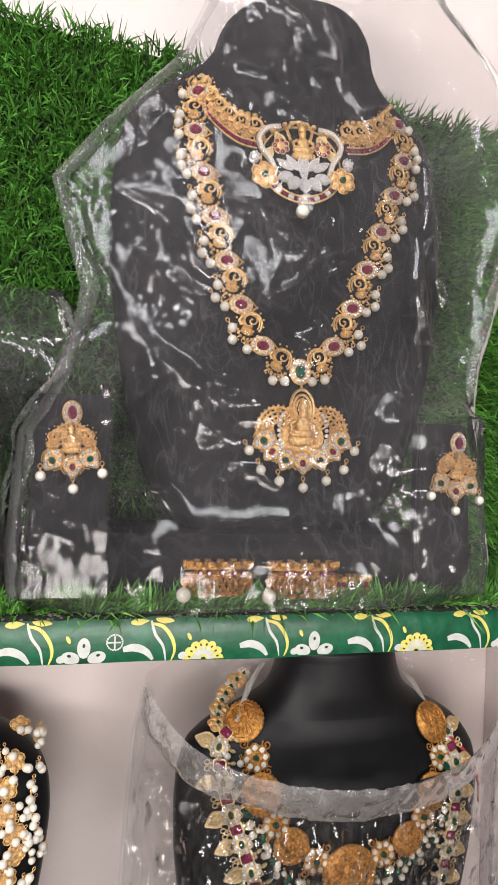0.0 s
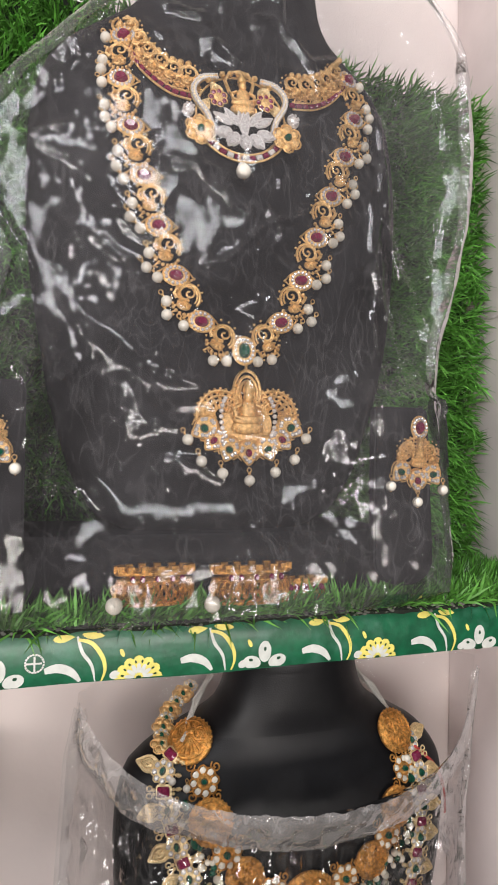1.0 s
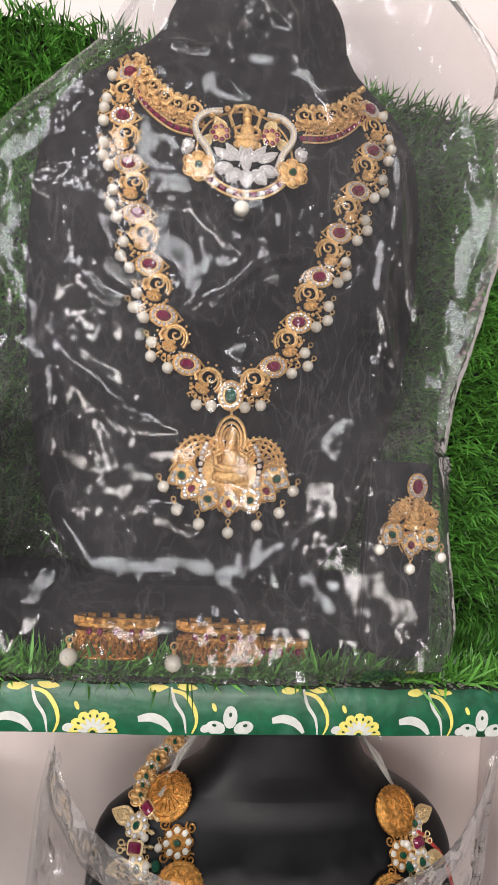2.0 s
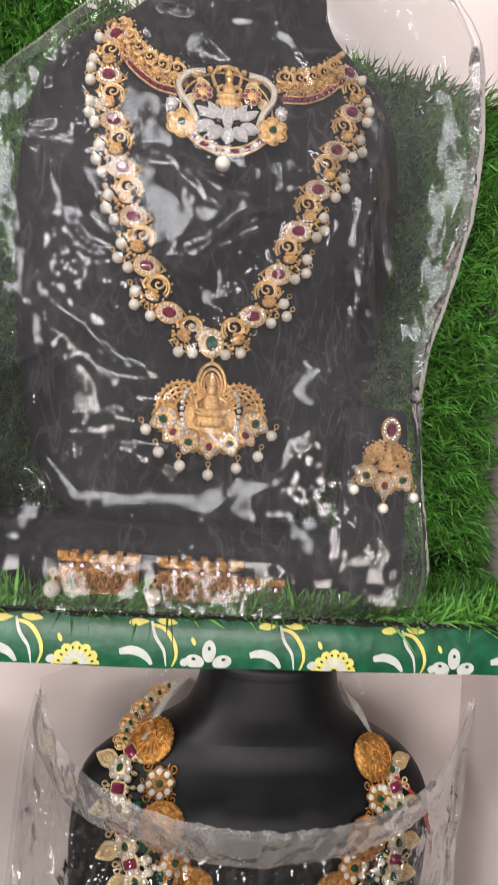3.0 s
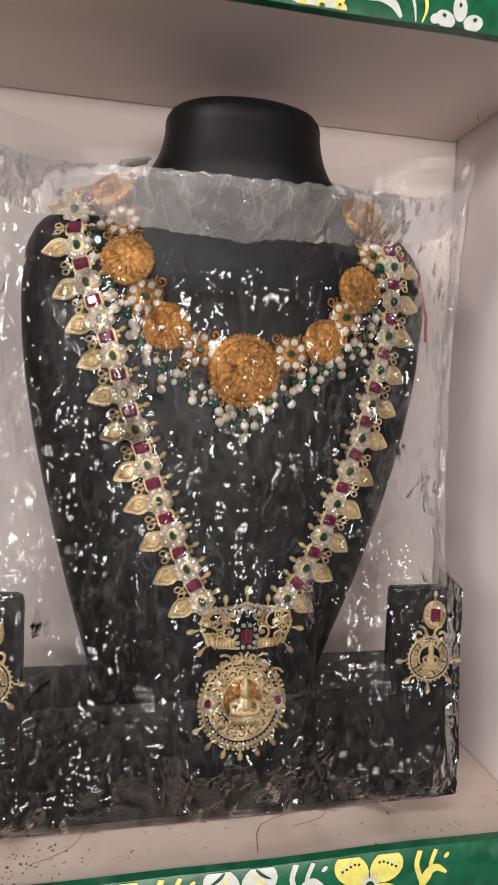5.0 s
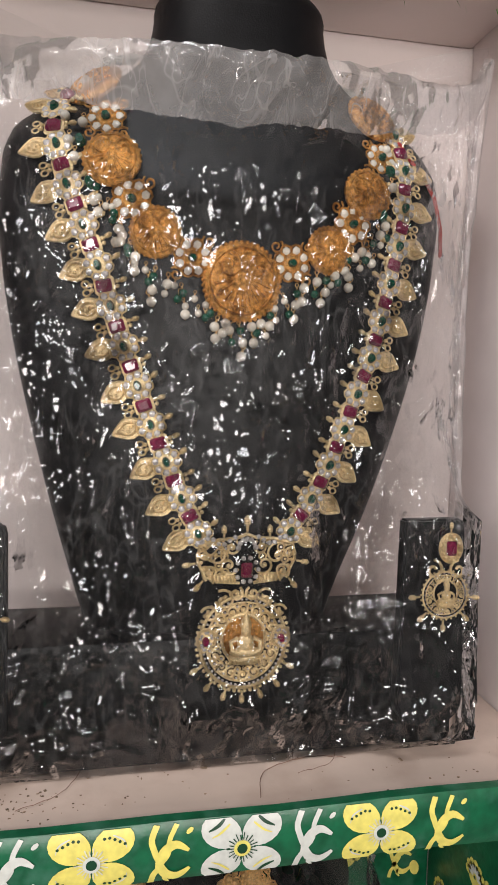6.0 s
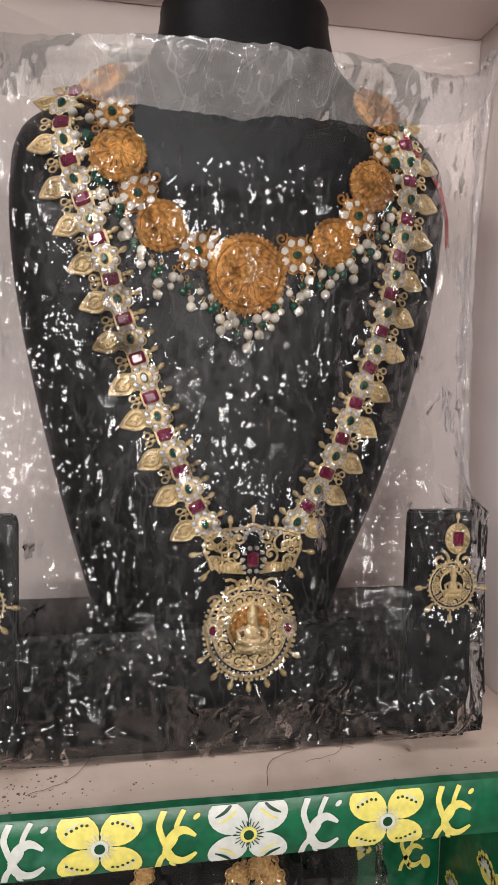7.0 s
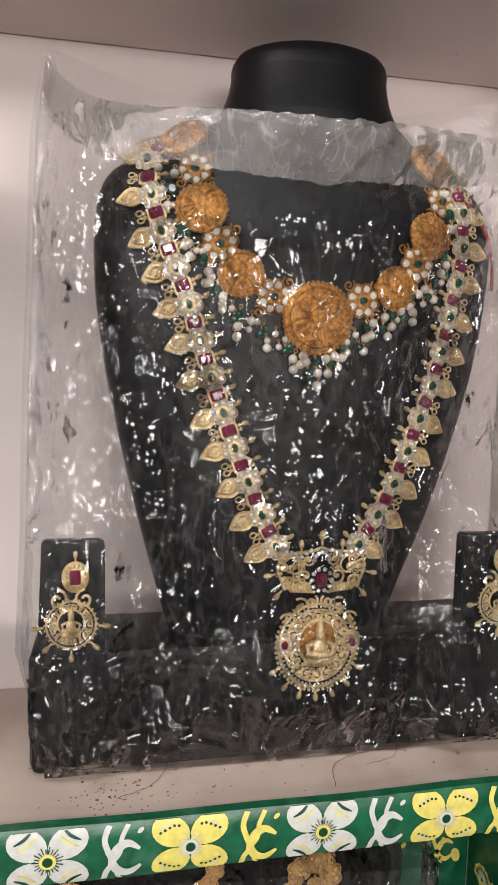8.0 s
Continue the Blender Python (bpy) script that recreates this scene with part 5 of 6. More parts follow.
def wide_flower(P, kind):
    """Four broad petals round an eye."""
    mi = 0 if kind == "yellow" else 1
    v0 = 0.0153
    for su in (-1, 1):
        for sv in (-1, 1):
            P.oval(su * 0.0102, v0 + sv * 0.0084, 0.0104, 0.0078, mi, su * sv * 24, 1, 18)
            P.oval(su * 0.0048, v0 + sv * 0.0040, 0.0055, 0.0040, mi, su * sv * 40, 1, 12)
            if kind == "yellow":
                for i in range(5):
                    P.oval(su * (0.0060 + 0.0024 * i), v0 + sv * (0.0112 - 0.0013 * (i - 1.2) * (i > 1) + 0.0002 * i), 0.0008, 0.0007, 2, 0, 2, 8)
                P.stroke([(su * 0.010, v0 + sv * 0.0125), (su * 0.0150, v0 + sv * 0.0100), (su * 0.0165, v0 + sv * 0.006)], 0.0008, 1, 2)
            else:
                P.stroke([(su * 0.0085, v0 + sv * 0.0145), (su * 0.0120, v0 + sv * 0.0115), (su * 0.0175, v0 + sv * 0.0090)], 0.0017, 2, 2)
                P.stroke([(su * 0.006, v0 + sv * 0.012), (su * 0.011, v0 + sv * 0.008), (su * 0.016, v0 + sv * 0.006)], 0.0011, 0, 2)
    n = 22
    for i in range(n):
        a = 2 * math.pi * i / n
        q0, q1 = 0.0043, 0.0078 + 0.0010 * (i % 2)
        P.stroke([(q0 * math.cos(a), v0 + q0 * math.sin(a)), (q1 * math.cos(a), v0 + q1 * math.sin(a))], 0.0005, 2 if kind == "white" else 1, 3, False)
    P.oval(0, v0, 0.0042, 0.0042, 0 if kind == "white" else 1, 0, 4)
    P.oval(0, v0, 0.0026, 0.0026, 2, 0, 5)


def branch(P, mi):
    P.stroke([(-0.0085, 0.000), (-0.0070, 0.0055), (-0.0040, 0.0105), (-0.0062, 0.0170), (-0.0078, 0.0235), (-0.0050, 0.0305)], 0.0030, mi, 1, False)
    P.stroke([(-0.0040, 0.0105), (0.0000, 0.0160), (0.0008, 0.0230), (0.0048, 0.0305)], 0.0024, mi, 1, False)
    P.stroke([(-0.0048, 0.0090), (-0.0020, 0.0172), (0.0040, 0.0205), (0.0110, 0.0165)], 0.0048, mi, 2)
    P.stroke([(-0.0048, 0.0130), (-0.0015, 0.0060), (0.0045, 0.0040), (0.0110, 0.0085)], 0.0048, mi, 2)
    P.stroke([(-0.0010, 0.0065), (-0.0018, 0.0030), (0.0010, 0.000)], 0.0022, mi, 2)
    P.oval(0.0105, 0.0262, 0.0020, 0.0011, mi, 35)


for k in range(-5, 3):
    for off, what in ((0.0, "flower"), (0.036, "branch")):
        x = -0.080 + 0.0722 * k + off
        if not (-0.4 < x < 0.172):
            continue
        P = Print(level_face(x, 0.7860, 0.8165, 0.005))
        kind = "yellow" if k % 2 == 0 else "white"
        if what == "flower":
            wide_flower(P, kind)
        else:
            branch(P, 0 if kind == "yellow" else 1)
        P.done("printed_" + what, trim_low)


def edge_flower(P, kind):
    """A half flower rising from the trim's edge."""
    if kind == "white":
        for u, v, rot in ((0.0, 0.0100, 90), (-0.0078, 0.0040, 165), (0.0078, 0.0040, 15)):
            P.oval(u, v, 0.0064 if u == 0 else 0.0056, 0.0040, 1, rot, 1, 14)
            P.oval(u * 1.1, v + 0.0016, 0.0013, 0.0009, 2, rot, 2, 8)
        P.oval(0, 0.0008, 0.0030, 0.0026, 2, 0, 3, 10)
    else:
        for i in range(7):
            a = radians(180 * i / 6)
            P.oval(0.0096 * math.cos(a), 0.0008 + 0.0090 * math.sin(a), 0.0037, 0.0033, 0, math.degrees(a), 1, 10)
        P.oval(0, 0.001, 0.0090, 0.0085, 0, 0, 1, 16)
        for i in range(7):
            a = radians(8 + 164 * i / 6)
            P.oval(0.0052 * math.cos(a), 0.0008 + 0.0056 * math.sin(a), 0.0030, 0.0012, 1, math.degrees(a), 2, 8)
        for i in range(8):
            a = radians(10 + 160 * i / 7)
            P.oval(0.0092 * math.cos(a), 0.0010 + 0.0092 * math.sin(a), 0.0010, 0.0006, 2, math.degrees(a), 3, 6)
        P.oval(0, 0.001, 0.0016, 0.0012, 2, 0, 3, 8)


def sprig(P, H):
    P.stroke([(-0.0065, H * 0.92), (-0.0040, H * 0.62), (0.0010, H * 0.35), (0.0030, 0.0)], 0.0019, 1)
    P.stroke([(-0.0060, H * 0.86), (0.0010, H * 0.78), (0.0065, H * 0.52), (0.0082, H * 0.25), (0.0060, 0.0)], 0.0024, 0, 2)
    P.oval(-0.0135, H * 0.90, 0.0058, 0.0022, 0, 5, 1, 12, 0.7)
    P.oval(0.0020, H * 0.93, 0.0060, 0.0023, 0, -8, 1, 12, 0.5)
    P.stroke([(-0.0235, H * 0.30), (-0.0165, H * 0.34), (-0.0095, H * 0.24), (-0.0045, 0.0006)], 0.0050, 1)
    P.oval(0.0135, 0.0035, 0.0030, 0.0024, 1, 20, 1, 10)
    P.oval(0.0175, H * 0.55, 0.0012, 0.0026, 0, 25, 1, 8)


for k in range(-5, 4):
    x = -0.056 + 0.0737 * k
    for off, what in ((0.0, "flower"), (0.0470, "sprig")):
        if not (-0.42 < x + off < 0.19):
            continue
        P = Print(level_face(x + off, 1.2585, 1.2865, 0.0025))
        if what == "flower":
            edge_flower(P, "white" if k % 2 == 0 else "yellow")
        else:
            sprig(P, 0.028)
        P.done("printed_" + what, trim_up)
P = Print(level_face(-0.185, 1.2585, 1.2865, 0.0025))
for i in range(20):
    a = 2 * math.pi * i / 20
    b = 2 * math.pi * (i + 1) / 20
    P.stroke([(0.0048 * math.cos(a), 0.013 + 0.0048 * math.sin(a)), (0.0048 * math.cos(b), 0.013 + 0.0048 * math.sin(b))], 0.0010, 1, 1, False)
P.stroke([(-0.0046, 0.013), (0.0046, 0.013)], 0.0010, 1, 1, False)
P.stroke([(0, 0.0084), (0, 0.0176)], 0.0010, 1, 1, False)
P.done("printed_roundel", trim_up)
for k in range(-5, 7):
    z = 1.226 + 0.0735 * k
    if not (0.86 < z < 1.60):
        continue
    for off, what in ((0.0, "flower"), (0.0330, "sprig")):
        if z - off < 1.287 and z - off > 1.257:
            continue
        P = Print(upright_face(0.1830, z - off, 0.2050))
        if what == "flower":
            edge_flower(P, "yellow" if k % 2 == 0 else "white")
        else:
            sprig(P, 0.022)
        P.done("printed_" + what, trim_v1 if z - off < 1.27 else trim_v2)


# ---------------------------------------------------------------- plastic bags
def bag_sheet(left, right, zbot, ztop, obstacle, edge_y, top_y, bottom_y, nu, nv, crease, seed, rounds=260, folds=()):
    """The front of a bag as a taut skin that cannot pass what lies in it, with folds pressed into it."""
    U, V = np.linspace(0, 1, nu), np.linspace(0, 1, nv)
    X, Z = np.zeros((nv, nu)), np.zeros((nv, nu))
    for i, u in enumerate(U):
        zt = ztop(u)
        for j, v in enumerate(V):
            z = zbot + (zt - zbot) * v
            Z[j, i] = z
            X[j, i] = left(z) + (right(z) - left(z)) * u
    O = np.array([[obstacle(X[j, i], Z[j, i]) for i in range(nu)] for j in range(nv)])
    Y = np.minimum(O, 0.05)
    B = np.zeros((nv, nu), bool)
    B[0], B[-1], B[:, 0], B[:, -1] = True, True, True, True
    fix = np.zeros((nv, nu))
    fix[:, 0], fix[:, -1] = edge_y(0.0, V), edge_y(1.0, V)
    fix[0], fix[-1] = bottom_y(U), top_y(U)
    for _ in range(rounds):
        A = Y.copy()
        A[1:-1, 1:-1] = 0.25 * (Y[:-2, 1:-1] + Y[2:, 1:-1] + Y[1:-1, :-2] + Y[1:-1, 2:])
        Y = np.minimum(A, O)
        Y[B] = fix[B]
    noise.seed_set(seed)
    F = np.zeros((nv, nu))
    for ax, az, bx, bz, am, wd in folds:
        ex, ez = bx - ax, bz - az
        q = math.hypot(ex, ez)
        t = ((X - ax) * ex + (Z - az) * ez) / (q * q)
        bend = 0.10 * q * np.sin(3.1 * t + ax * 90) + 0.02 * q * np.sin(11 * t + az * 70)
        off = np.abs(((X - ax) * ez - (Z - az) * ex) / q + bend)
        F += am * np.exp(-off / wd) * np.sin(np.pi * np.clip((t + 0.1) / 1.2, 0, 1))
    for j in range(1, nv - 1):
        for i in range(1, nu - 1):
            p = Vector((X[j, i], 0.37 * seed, Z[j, i]))
            d = 0.0
            for sc, am in crease:
                q = p * sc
                w = noise.noise_vector(q * 0.6) * 0.9
                d += am * (1.0 - 2.2 * abs(noise.noise(q + w)))
            d += F[j, i]
            Y[j, i] -= max(-0.0015, d) * min(1.0, 4 * min(U[i], 1 - U[i], V[j], 1 - V[j]) + 0.25)
    return X, Y, Z


def sheet_mesh(bm, X, Y, Z, mi=0):
    nv, nu = X.shape
    vs = [[bm.verts.new((X[j, i], Y[j, i], Z[j, i])) for i in range(nu)] for j in range(nv)]
    for j in range(nv - 1):
        for i in range(nu - 1):
            bm.faces.new((vs[j][i], vs[j][i + 1], vs[j + 1][i + 1], vs[j + 1][i])).material_index = mi
    return vs


def line(pts):
    xs, ys = [p[0] for p in pts], [p[1] for p in pts]
    return lambda q: float(np.interp(q, xs, ys))


def bag(name, label, m, sheet, back_y, at, back_top=None):
    X, Y, Z = sheet
    root = tagged(new(name), label, "plastic bag")
    root.location = at
    inv = Matrix.Translation(at).inverted()
    bm = bmesh.new()
    sheet_mesh(bm, X, Y, Z)
    bmesh.ops.transform(bm, matrix=inv, verts=bm.verts)
    part("front_film", bm, m, root)

    js = list(range(0, X.shape[0], 5)) + ([X.shape[0] - 1] if (X.shape[0] - 1) % 5 else [])
    iz = list(range(0, X.shape[1], 5)) + ([X.shape[1] - 1] if (X.shape[1] - 1) % 5 else [])
    Xb, Yb, Zb = X[np.ix_(js, iz)].copy(), Y[np.ix_(js, iz)].copy(), Z[np.ix_(js, iz)].copy()
    for j in range(Xb.shape[0]):
        for i in range(Xb.shape[1]):
            if 0 < i < Xb.shape[1] - 1:
                k = min(1.0, 5.0 * min(i, Xb.shape[1] - 1 - i) / Xb.shape[1])
                edge = Yb[j, 0] + (Yb[j, -1] - Yb[j, 0]) * i / (Xb.shape[1] - 1)
                Yb[j, i] = edge + (max(back_y, edge) - edge) * k + 0.002 * noise.noise(Vector((Xb[j, i] * 30, 5, Zb[j, i] * 30)))
            if back_top:
                v = j / (Xb.shape[0] - 1)
                Zb[j, i] = Zb[0, i] + (back_top(i / (Xb.shape[1] - 1)) - Zb[0, i]) * v
    bm = bmesh.new()
    sheet_mesh(bm, Xb, Yb, Zb)
    bmesh.ops.transform(bm, matrix=inv, verts=bm.verts)
    part("back_film", bm, REAR, root)
    for end in (0, -1):
        q = -1 if end else 1
        n = X.shape[0]
        SX, SY, SZ = np.zeros((n, 5)), np.zeros((n, 5)), np.zeros((n, 5))
        for j in range(n):
            wob = noise.noise(Vector((j * 0.09, end * 3.0, at[0] * 9))) * 0.004
            wd = 0.010 + 0.006 * noise.noise(Vector((j * 0.05, 4.0 + end, 0)))
            for i in range(5):
                t = i / 4
                SX[j, i] = X[j, end] + q * (-0.003 + wd * t) + wob * t
                SY[j, i] = np.interp(t * wd, [0, 0.02], [Y[j, end], Y[j, 5 * q if not end else -6]]) - 0.002 - 0.004 * math.sin(math.pi * t) + 0.5 * wob
                SZ[j, i] = Z[j, end]
        bm = bmesh.new()
        sheet_mesh(bm, SX, SY, SZ)
        bmesh.ops.transform(bm, matrix=inv, verts=bm.verts)
        part("side_seam", bm, SEAM, root, "milky doubled film along the bag's side")
    return root, inv


def upper_stop(x, z):
    y = 0.045
    if 1.335 < z < 1.749:
        w, cx = UP.at(z)[:2]
        if abs(x - cx) < w:
            y = min(y, UP.front(x, z) - 0.0095)
    if z < 1.338 and -0.225 < x < 0.035:
        y = min(y, 0.010)
    for x0, x1, yy, z0, z1 in ((-0.242, -0.190, -0.016, 1.30, 1.43), (0.012, 0.058, -0.022, 1.30, 1.42)):
        if x0 < x < x1 and z0 < z < z1:
            y = min(y, yy + 0.06 * (z - z0))
    if z < 1.324 and -0.15 < x < -0.012:
        y = min(y, -0.021)
    return y


ul = line([(1.2905, -0.247), (1.33, -0.250), (1.40, -0.245), (1.43, -0.228), (1.47, -0.214), (1.495, -0.211), (1.53, -0.222), (1.567, -0.232), (1.595, -0.212), (1.623, -0.190), (1.664, -0.153), (1.707, -0.134), (1.78, -0.115)])
ur = line([(1.2905, 0.070), (1.32, 0.074), (1.348, 0.071), (1.415, 0.064), (1.458, 0.072), (1.50, 0.086), (1.547, 0.100), (1.60, 0.107), (1.656, 0.107), (1.675, 0.105), (1.69, 0.098), (1.705, 0.088), (1.72, 0.074), (1.74, 0.054), (1.78, 0.030)])
rng = random.Random(71)
UP_FOLDS = [(-0.195, 1.385, -0.110, 1.318, 0.006, 0.0035), (-0.175, 1.475, -0.100, 1.425, 0.005, 0.0030), (-0.205, 1.57, -0.12, 1.50, 0.004, 0.003), (0.030, 1.60, 0.050, 1.44, 0.007, 0.004),
            (0.050, 1.62, 0.060, 1.40, 0.006, 0.004), (0.075, 1.66, 0.080, 1.48, 0.006, 0.004), (0.010, 1.56, 0.030, 1.44, 0.004, 0.004), (-0.02, 1.53, -0.10, 1.50, 0.004, 0.003), (-0.09, 1.74, -0.05, 1.68, 0.006, 0.003),
            (-0.215, 1.55, -0.195, 1.44, 0.006, 0.004), (-0.06, 1.72, -0.03, 1.66, 0.005, 0.003)]
for k in range(34):
    x, z, a, q = rng.uniform(-0.2, 0.05), rng.uniform(1.32, 1.70), rng.uniform(0, 3.14), rng.uniform(0.02, 0.06)
    UP_FOLDS.append((x, z, x + q * math.cos(a), z + q * math.sin(a), rng.uniform(0.002, 0.004), rng.uniform(0.002, 0.004)))
LOW_FOLDS = []
for k in range(190):
    x, z, a, q = rng.uniform(-0.17, 0.13), rng.uniform(0.82, 1.17), rng.gauss(1.2, 0.7), rng.uniform(0.010, 0.05)
    if z < 0.89:
        a = rng.gauss(0.3, 0.8)
    LOW_FOLDS.append((x, z, x + q * math.cos(a), z + q * math.sin(a), rng.uniform(0.0010, 0.0030), rng.uniform(0.0012, 0.0024)))
for k in range(130):
    x, z, a, q = rng.uniform(-0.17, 0.13), rng.uniform(0.818, 0.900), rng.gauss(0.25, 0.6), rng.uniform(0.012, 0.045)
    LOW_FOLDS.append((x, z, x + q * math.cos(a), z + q * math.sin(a), rng.uniform(0.0020, 0.0042), rng.uniform(0.0014, 0.0030)))
upper_sheet = bag_sheet(ul, ur, 1.2906, lambda u: 1.775, upper_stop, lambda s, v: np.interp(v, [0, 0.15, 0.5, 1], [0.004, 0.012, 0.03, 0.055]), lambda u: 0.045 + 0.02 * np.abs(2 * u - 1),
                        lambda u: -0.014 + 0.018 * np.abs(2 * u - 1) ** 3, 190, 260, ((14, 0.0018), (33, 0.0008)), 7, 420, UP_FOLDS)
bag("plastic_bag", "large clear plastic bag drawn over the grey bust on the grass", CLEAR_BAG, upper_sheet, 0.110, (-0.085, 0.03, 1.2906))


def lower_stop(x, z):
    y = 0.09
    if 0.868 < z < 1.168:
        w, cx = LOW.at(z)[:2]
        if abs(x - cx) < w:
            y = min(y, LOW.front(x, z) - 0.0085)
    if z < 0.890 and -0.168 < x < 0.131:
        y = min(y, 0.0435)
    if abs(x) < 0.033 and 0.85 < z < 0.955:
        y = min(y, 0.0290)
    for x0, x1, yy, z0, z1 in ((-0.166, -0.123, 0.029, 0.83, 0.956), (0.086, 0.131, 0.0225, 0.83, 0.956)):
        if x0 < x < x1 and z0 < z < z1:
            y = min(y, yy + 0.05 * (z - z0))
    return y


ll = line([(0.8140, -0.160), (0.84, -0.164), (0.88, -0.175), (0.95, -0.172), (1.05, -0.170), (1.12, -0.167), (1.18, -0.164), (1.225, -0.156)])
lr = line([(0.8140, 0.134), (0.84, 0.140), (0.90, 0.139), (1.0, 0.140), (1.10, 0.141), (1.18, 0.143), (1.225, 0.146)])
RIM = lambda u: 1.168 + 0.012 * abs(2 * u - 1) ** 1.5 + 0.038 * abs(2 * u - 1) ** 6
lower_sheet = bag_sheet(ll, lr, 0.8140, RIM, lower_stop, lambda s, v: np.interp(v, [0, 0.1, 0.7, 1], [0.055, 0.070, 0.085, 0.075]), lambda u: 0.075 - 0.083 * (1 - np.abs(2 * u - 1) ** 2.2),
                        lambda u: 0.044 + 0.011 * np.abs(2 * u - 1) ** 4, 210, 260, ((17, 0.0022), (45, 0.0010)), 3, 420, LOW_FOLDS)
bag_low, inv_low = bag("plastic_bag", "crinkled clear plastic bag, open at the neck, round the black bust", CRISP_BAG, lower_sheet, 0.128, (-0.015, 0.06, 0.8140), lambda u: 1.226 + 0.004 * math.sin(9 * u))
# the mouth of the bag, folded over into a milky cuff
Xs, Ys, Zs = lower_sheet
nu = Xs.shape[1]
CX, CY, CZ = np.zeros((10, nu)), np.zeros((10, nu)), np.zeros((10, nu))
for i in range(nu):
    u = i / (nu - 1)
    q = abs(2 * u - 1)
    wave = noise.noise(Vector((u * 7, 3.3, 0))) * 0.006 + noise.noise(Vector((u * 21, 1.3, 0))) * 0.002
    tall = 0.0195 + 0.004 * math.sin(3.1 * u + 0.4) + wave
    for j in range(10):
        v = j / 9
        zz = Zs[-1, i] + 0.003 * (1 - v) - tall * v
        k = 0.7 * Ys[-1, i] + 0.3 * np.interp(zz, Zs[:, i], Ys[:, i])
        k = min(k, np.interp(zz, Zs[:, i], Ys[:, i]))
        CX[j, i] = np.interp(zz, Zs[:, i], Xs[:, i])
        CZ[j, i] = zz + 0.0012 * noise.noise(Vector((u * 60, v * 4, 0)))
        CY[j, i] = k - 0.0030 - 0.0028 * math.sin(math.pi * v) + 0.0022 * noise.noise(Vector((u * 26, v * 3, 8.0)))
bm = bmesh.new()
sheet_mesh(bm, CX, CY, CZ)
bmesh.ops.transform(bm, matrix=inv_low, verts=bm.verts)
part("folded_mouth", bm, CUFF, bag_low, "milky folded film at the bag's mouth")


# ---------------------------------------------------------------- red thread on the bust's shoulder, hairs and dust on the shelf
bm = bmesh.new()
pts = [(0.088, LOW.front(0.088, 1.166) - 0.004, 1.166), (0.096, 0.073, 1.160), (0.106, 0.072, 1.150), (0.114, 0.073, 1.138), (0.120, 0.076, 1.122), (0.123, 0.080, 1.106)]
for k in range(3):
    tube(bm, [(x + 0.0009 * math.cos(2.1 * k + i), y - 0.001 + 0.0009 * math.sin(2.1 * k + i * 1.3), z) for i, (x, y, z) in enumerate(pts)], 0.0008, 5)
tagged(mesh_ob("red_thread", bm, THREAD), "red cotton thread loop along the black bust's shoulder", "thread")
rng = random.Random(21)
for ctrl, r in (([(0.005, 0.012), (0.012, 0.034), (0.040, 0.044), (0.062, 0.040)], 0.00022), ([(-0.118, 0.020), (-0.098, 0.030), (-0.088, 0.050), (-0.092, 0.060)], 0.00018), ([(0.03, 0.030), (0.05, 0.036), (0.058, 0.050)], 0.00015)):
    bm = bmesh.new()
    tube(bm, [(x, y, 0.8141 + 0.0004 + 0.0006 * abs(math.sin(i))) for i, (x, y, a) in enumerate(along(ctrl, 0.003))], r, 4)
    tagged(mesh_ob("stray_hair", bm, HAIRY), "thin brown stray hair lying on the dusty shelf", "hair")
bm = bmesh.new()
for k in range(150):
    x, y = rng.uniform(-0.2, 0.175), rng.uniform(0.006, 0.060)
    if rng.random() < 0.5:
        x, y = rng.gauss(-0.115, 0.02), rng.gauss(0.025, 0.008)
    ball(bm, (x, max(0.005, y), 0.8137), rng.uniform(0.0002, 0.0006), 0, 1, rng.uniform(0.7, 2), rng.uniform(0.7, 2.2), 0.5)
for x, y, a in ((0.092, 0.034, 30), (0.116, 0.047, 80), (-0.021, 0.043, 50)):
    q = [(0.0022 * math.cos(t) * (1.2 if i % 2 else 0.8), 0.0009 * math.sin(t)) for i, t in enumerate(np.linspace(0, 6.28, 9)[:-1])]
    A = [bm.verts.new((x + u * math.cos(a) - v * math.sin(a), y + u * math.sin(a) + v * math.cos(a), 0.8143)) for u, v in q]
    bm.faces.new(A)
tagged(mesh_ob("dust_specks", bm, mat("dust_brown", (0.22, 0.15, 0.10), 0.9, island=0.5)), "dark dust specks and crumbs on the painted shelf", "dust", kind="stuff")
# plaster nick on the side panel
bm = bmesh.new()
tube(bm, [(0.1822, 0.122, 1.502), (0.1812, 0.104, 1.5015), (0.1808, 0.090, 1.503), (0.1814, 0.085, 1.508), (0.1822, 0.081, 1.516)], 0.0015, 7, taper=[0.5, 0.9, 1.3, 0.8, 0.3])
tube(bm, [(0.1812, 0.091, 1.503), (0.1818, 0.090, 1.497), (0.1823, 0.091, 1.491)], 0.0012, 6, taper=[1.2, 0.9, 0.3])
tagged(mesh_ob("paint_drip", bm, SIDE), "raised lump of dried paint on the white side panel", "paint drip")


# ---------------------------------------------------------------- neighbours at the left
def shift(b, dx, dz=0.0):
    q = Bust([tuple(r) for r in b.s])
    q.s[:, 2] += dx
    q.s[:, 0] += dz
    return q


LOW2 = shift(LOW, -0.345)
put_bust(LOW2, "necklace_bust", "black leatherette necklace bust with pearl clusters on the lower shelf", LEATHER, (-0.513, -0.214, 0.047, 0.112, 0.8137, 0.888), [], "")
p = Piece("pearl_necklace", "gold necklace with dense white pearl clusters on black bust", "necklace", (-0.26, LOW2.front(-0.26, 1.13), 1.13))
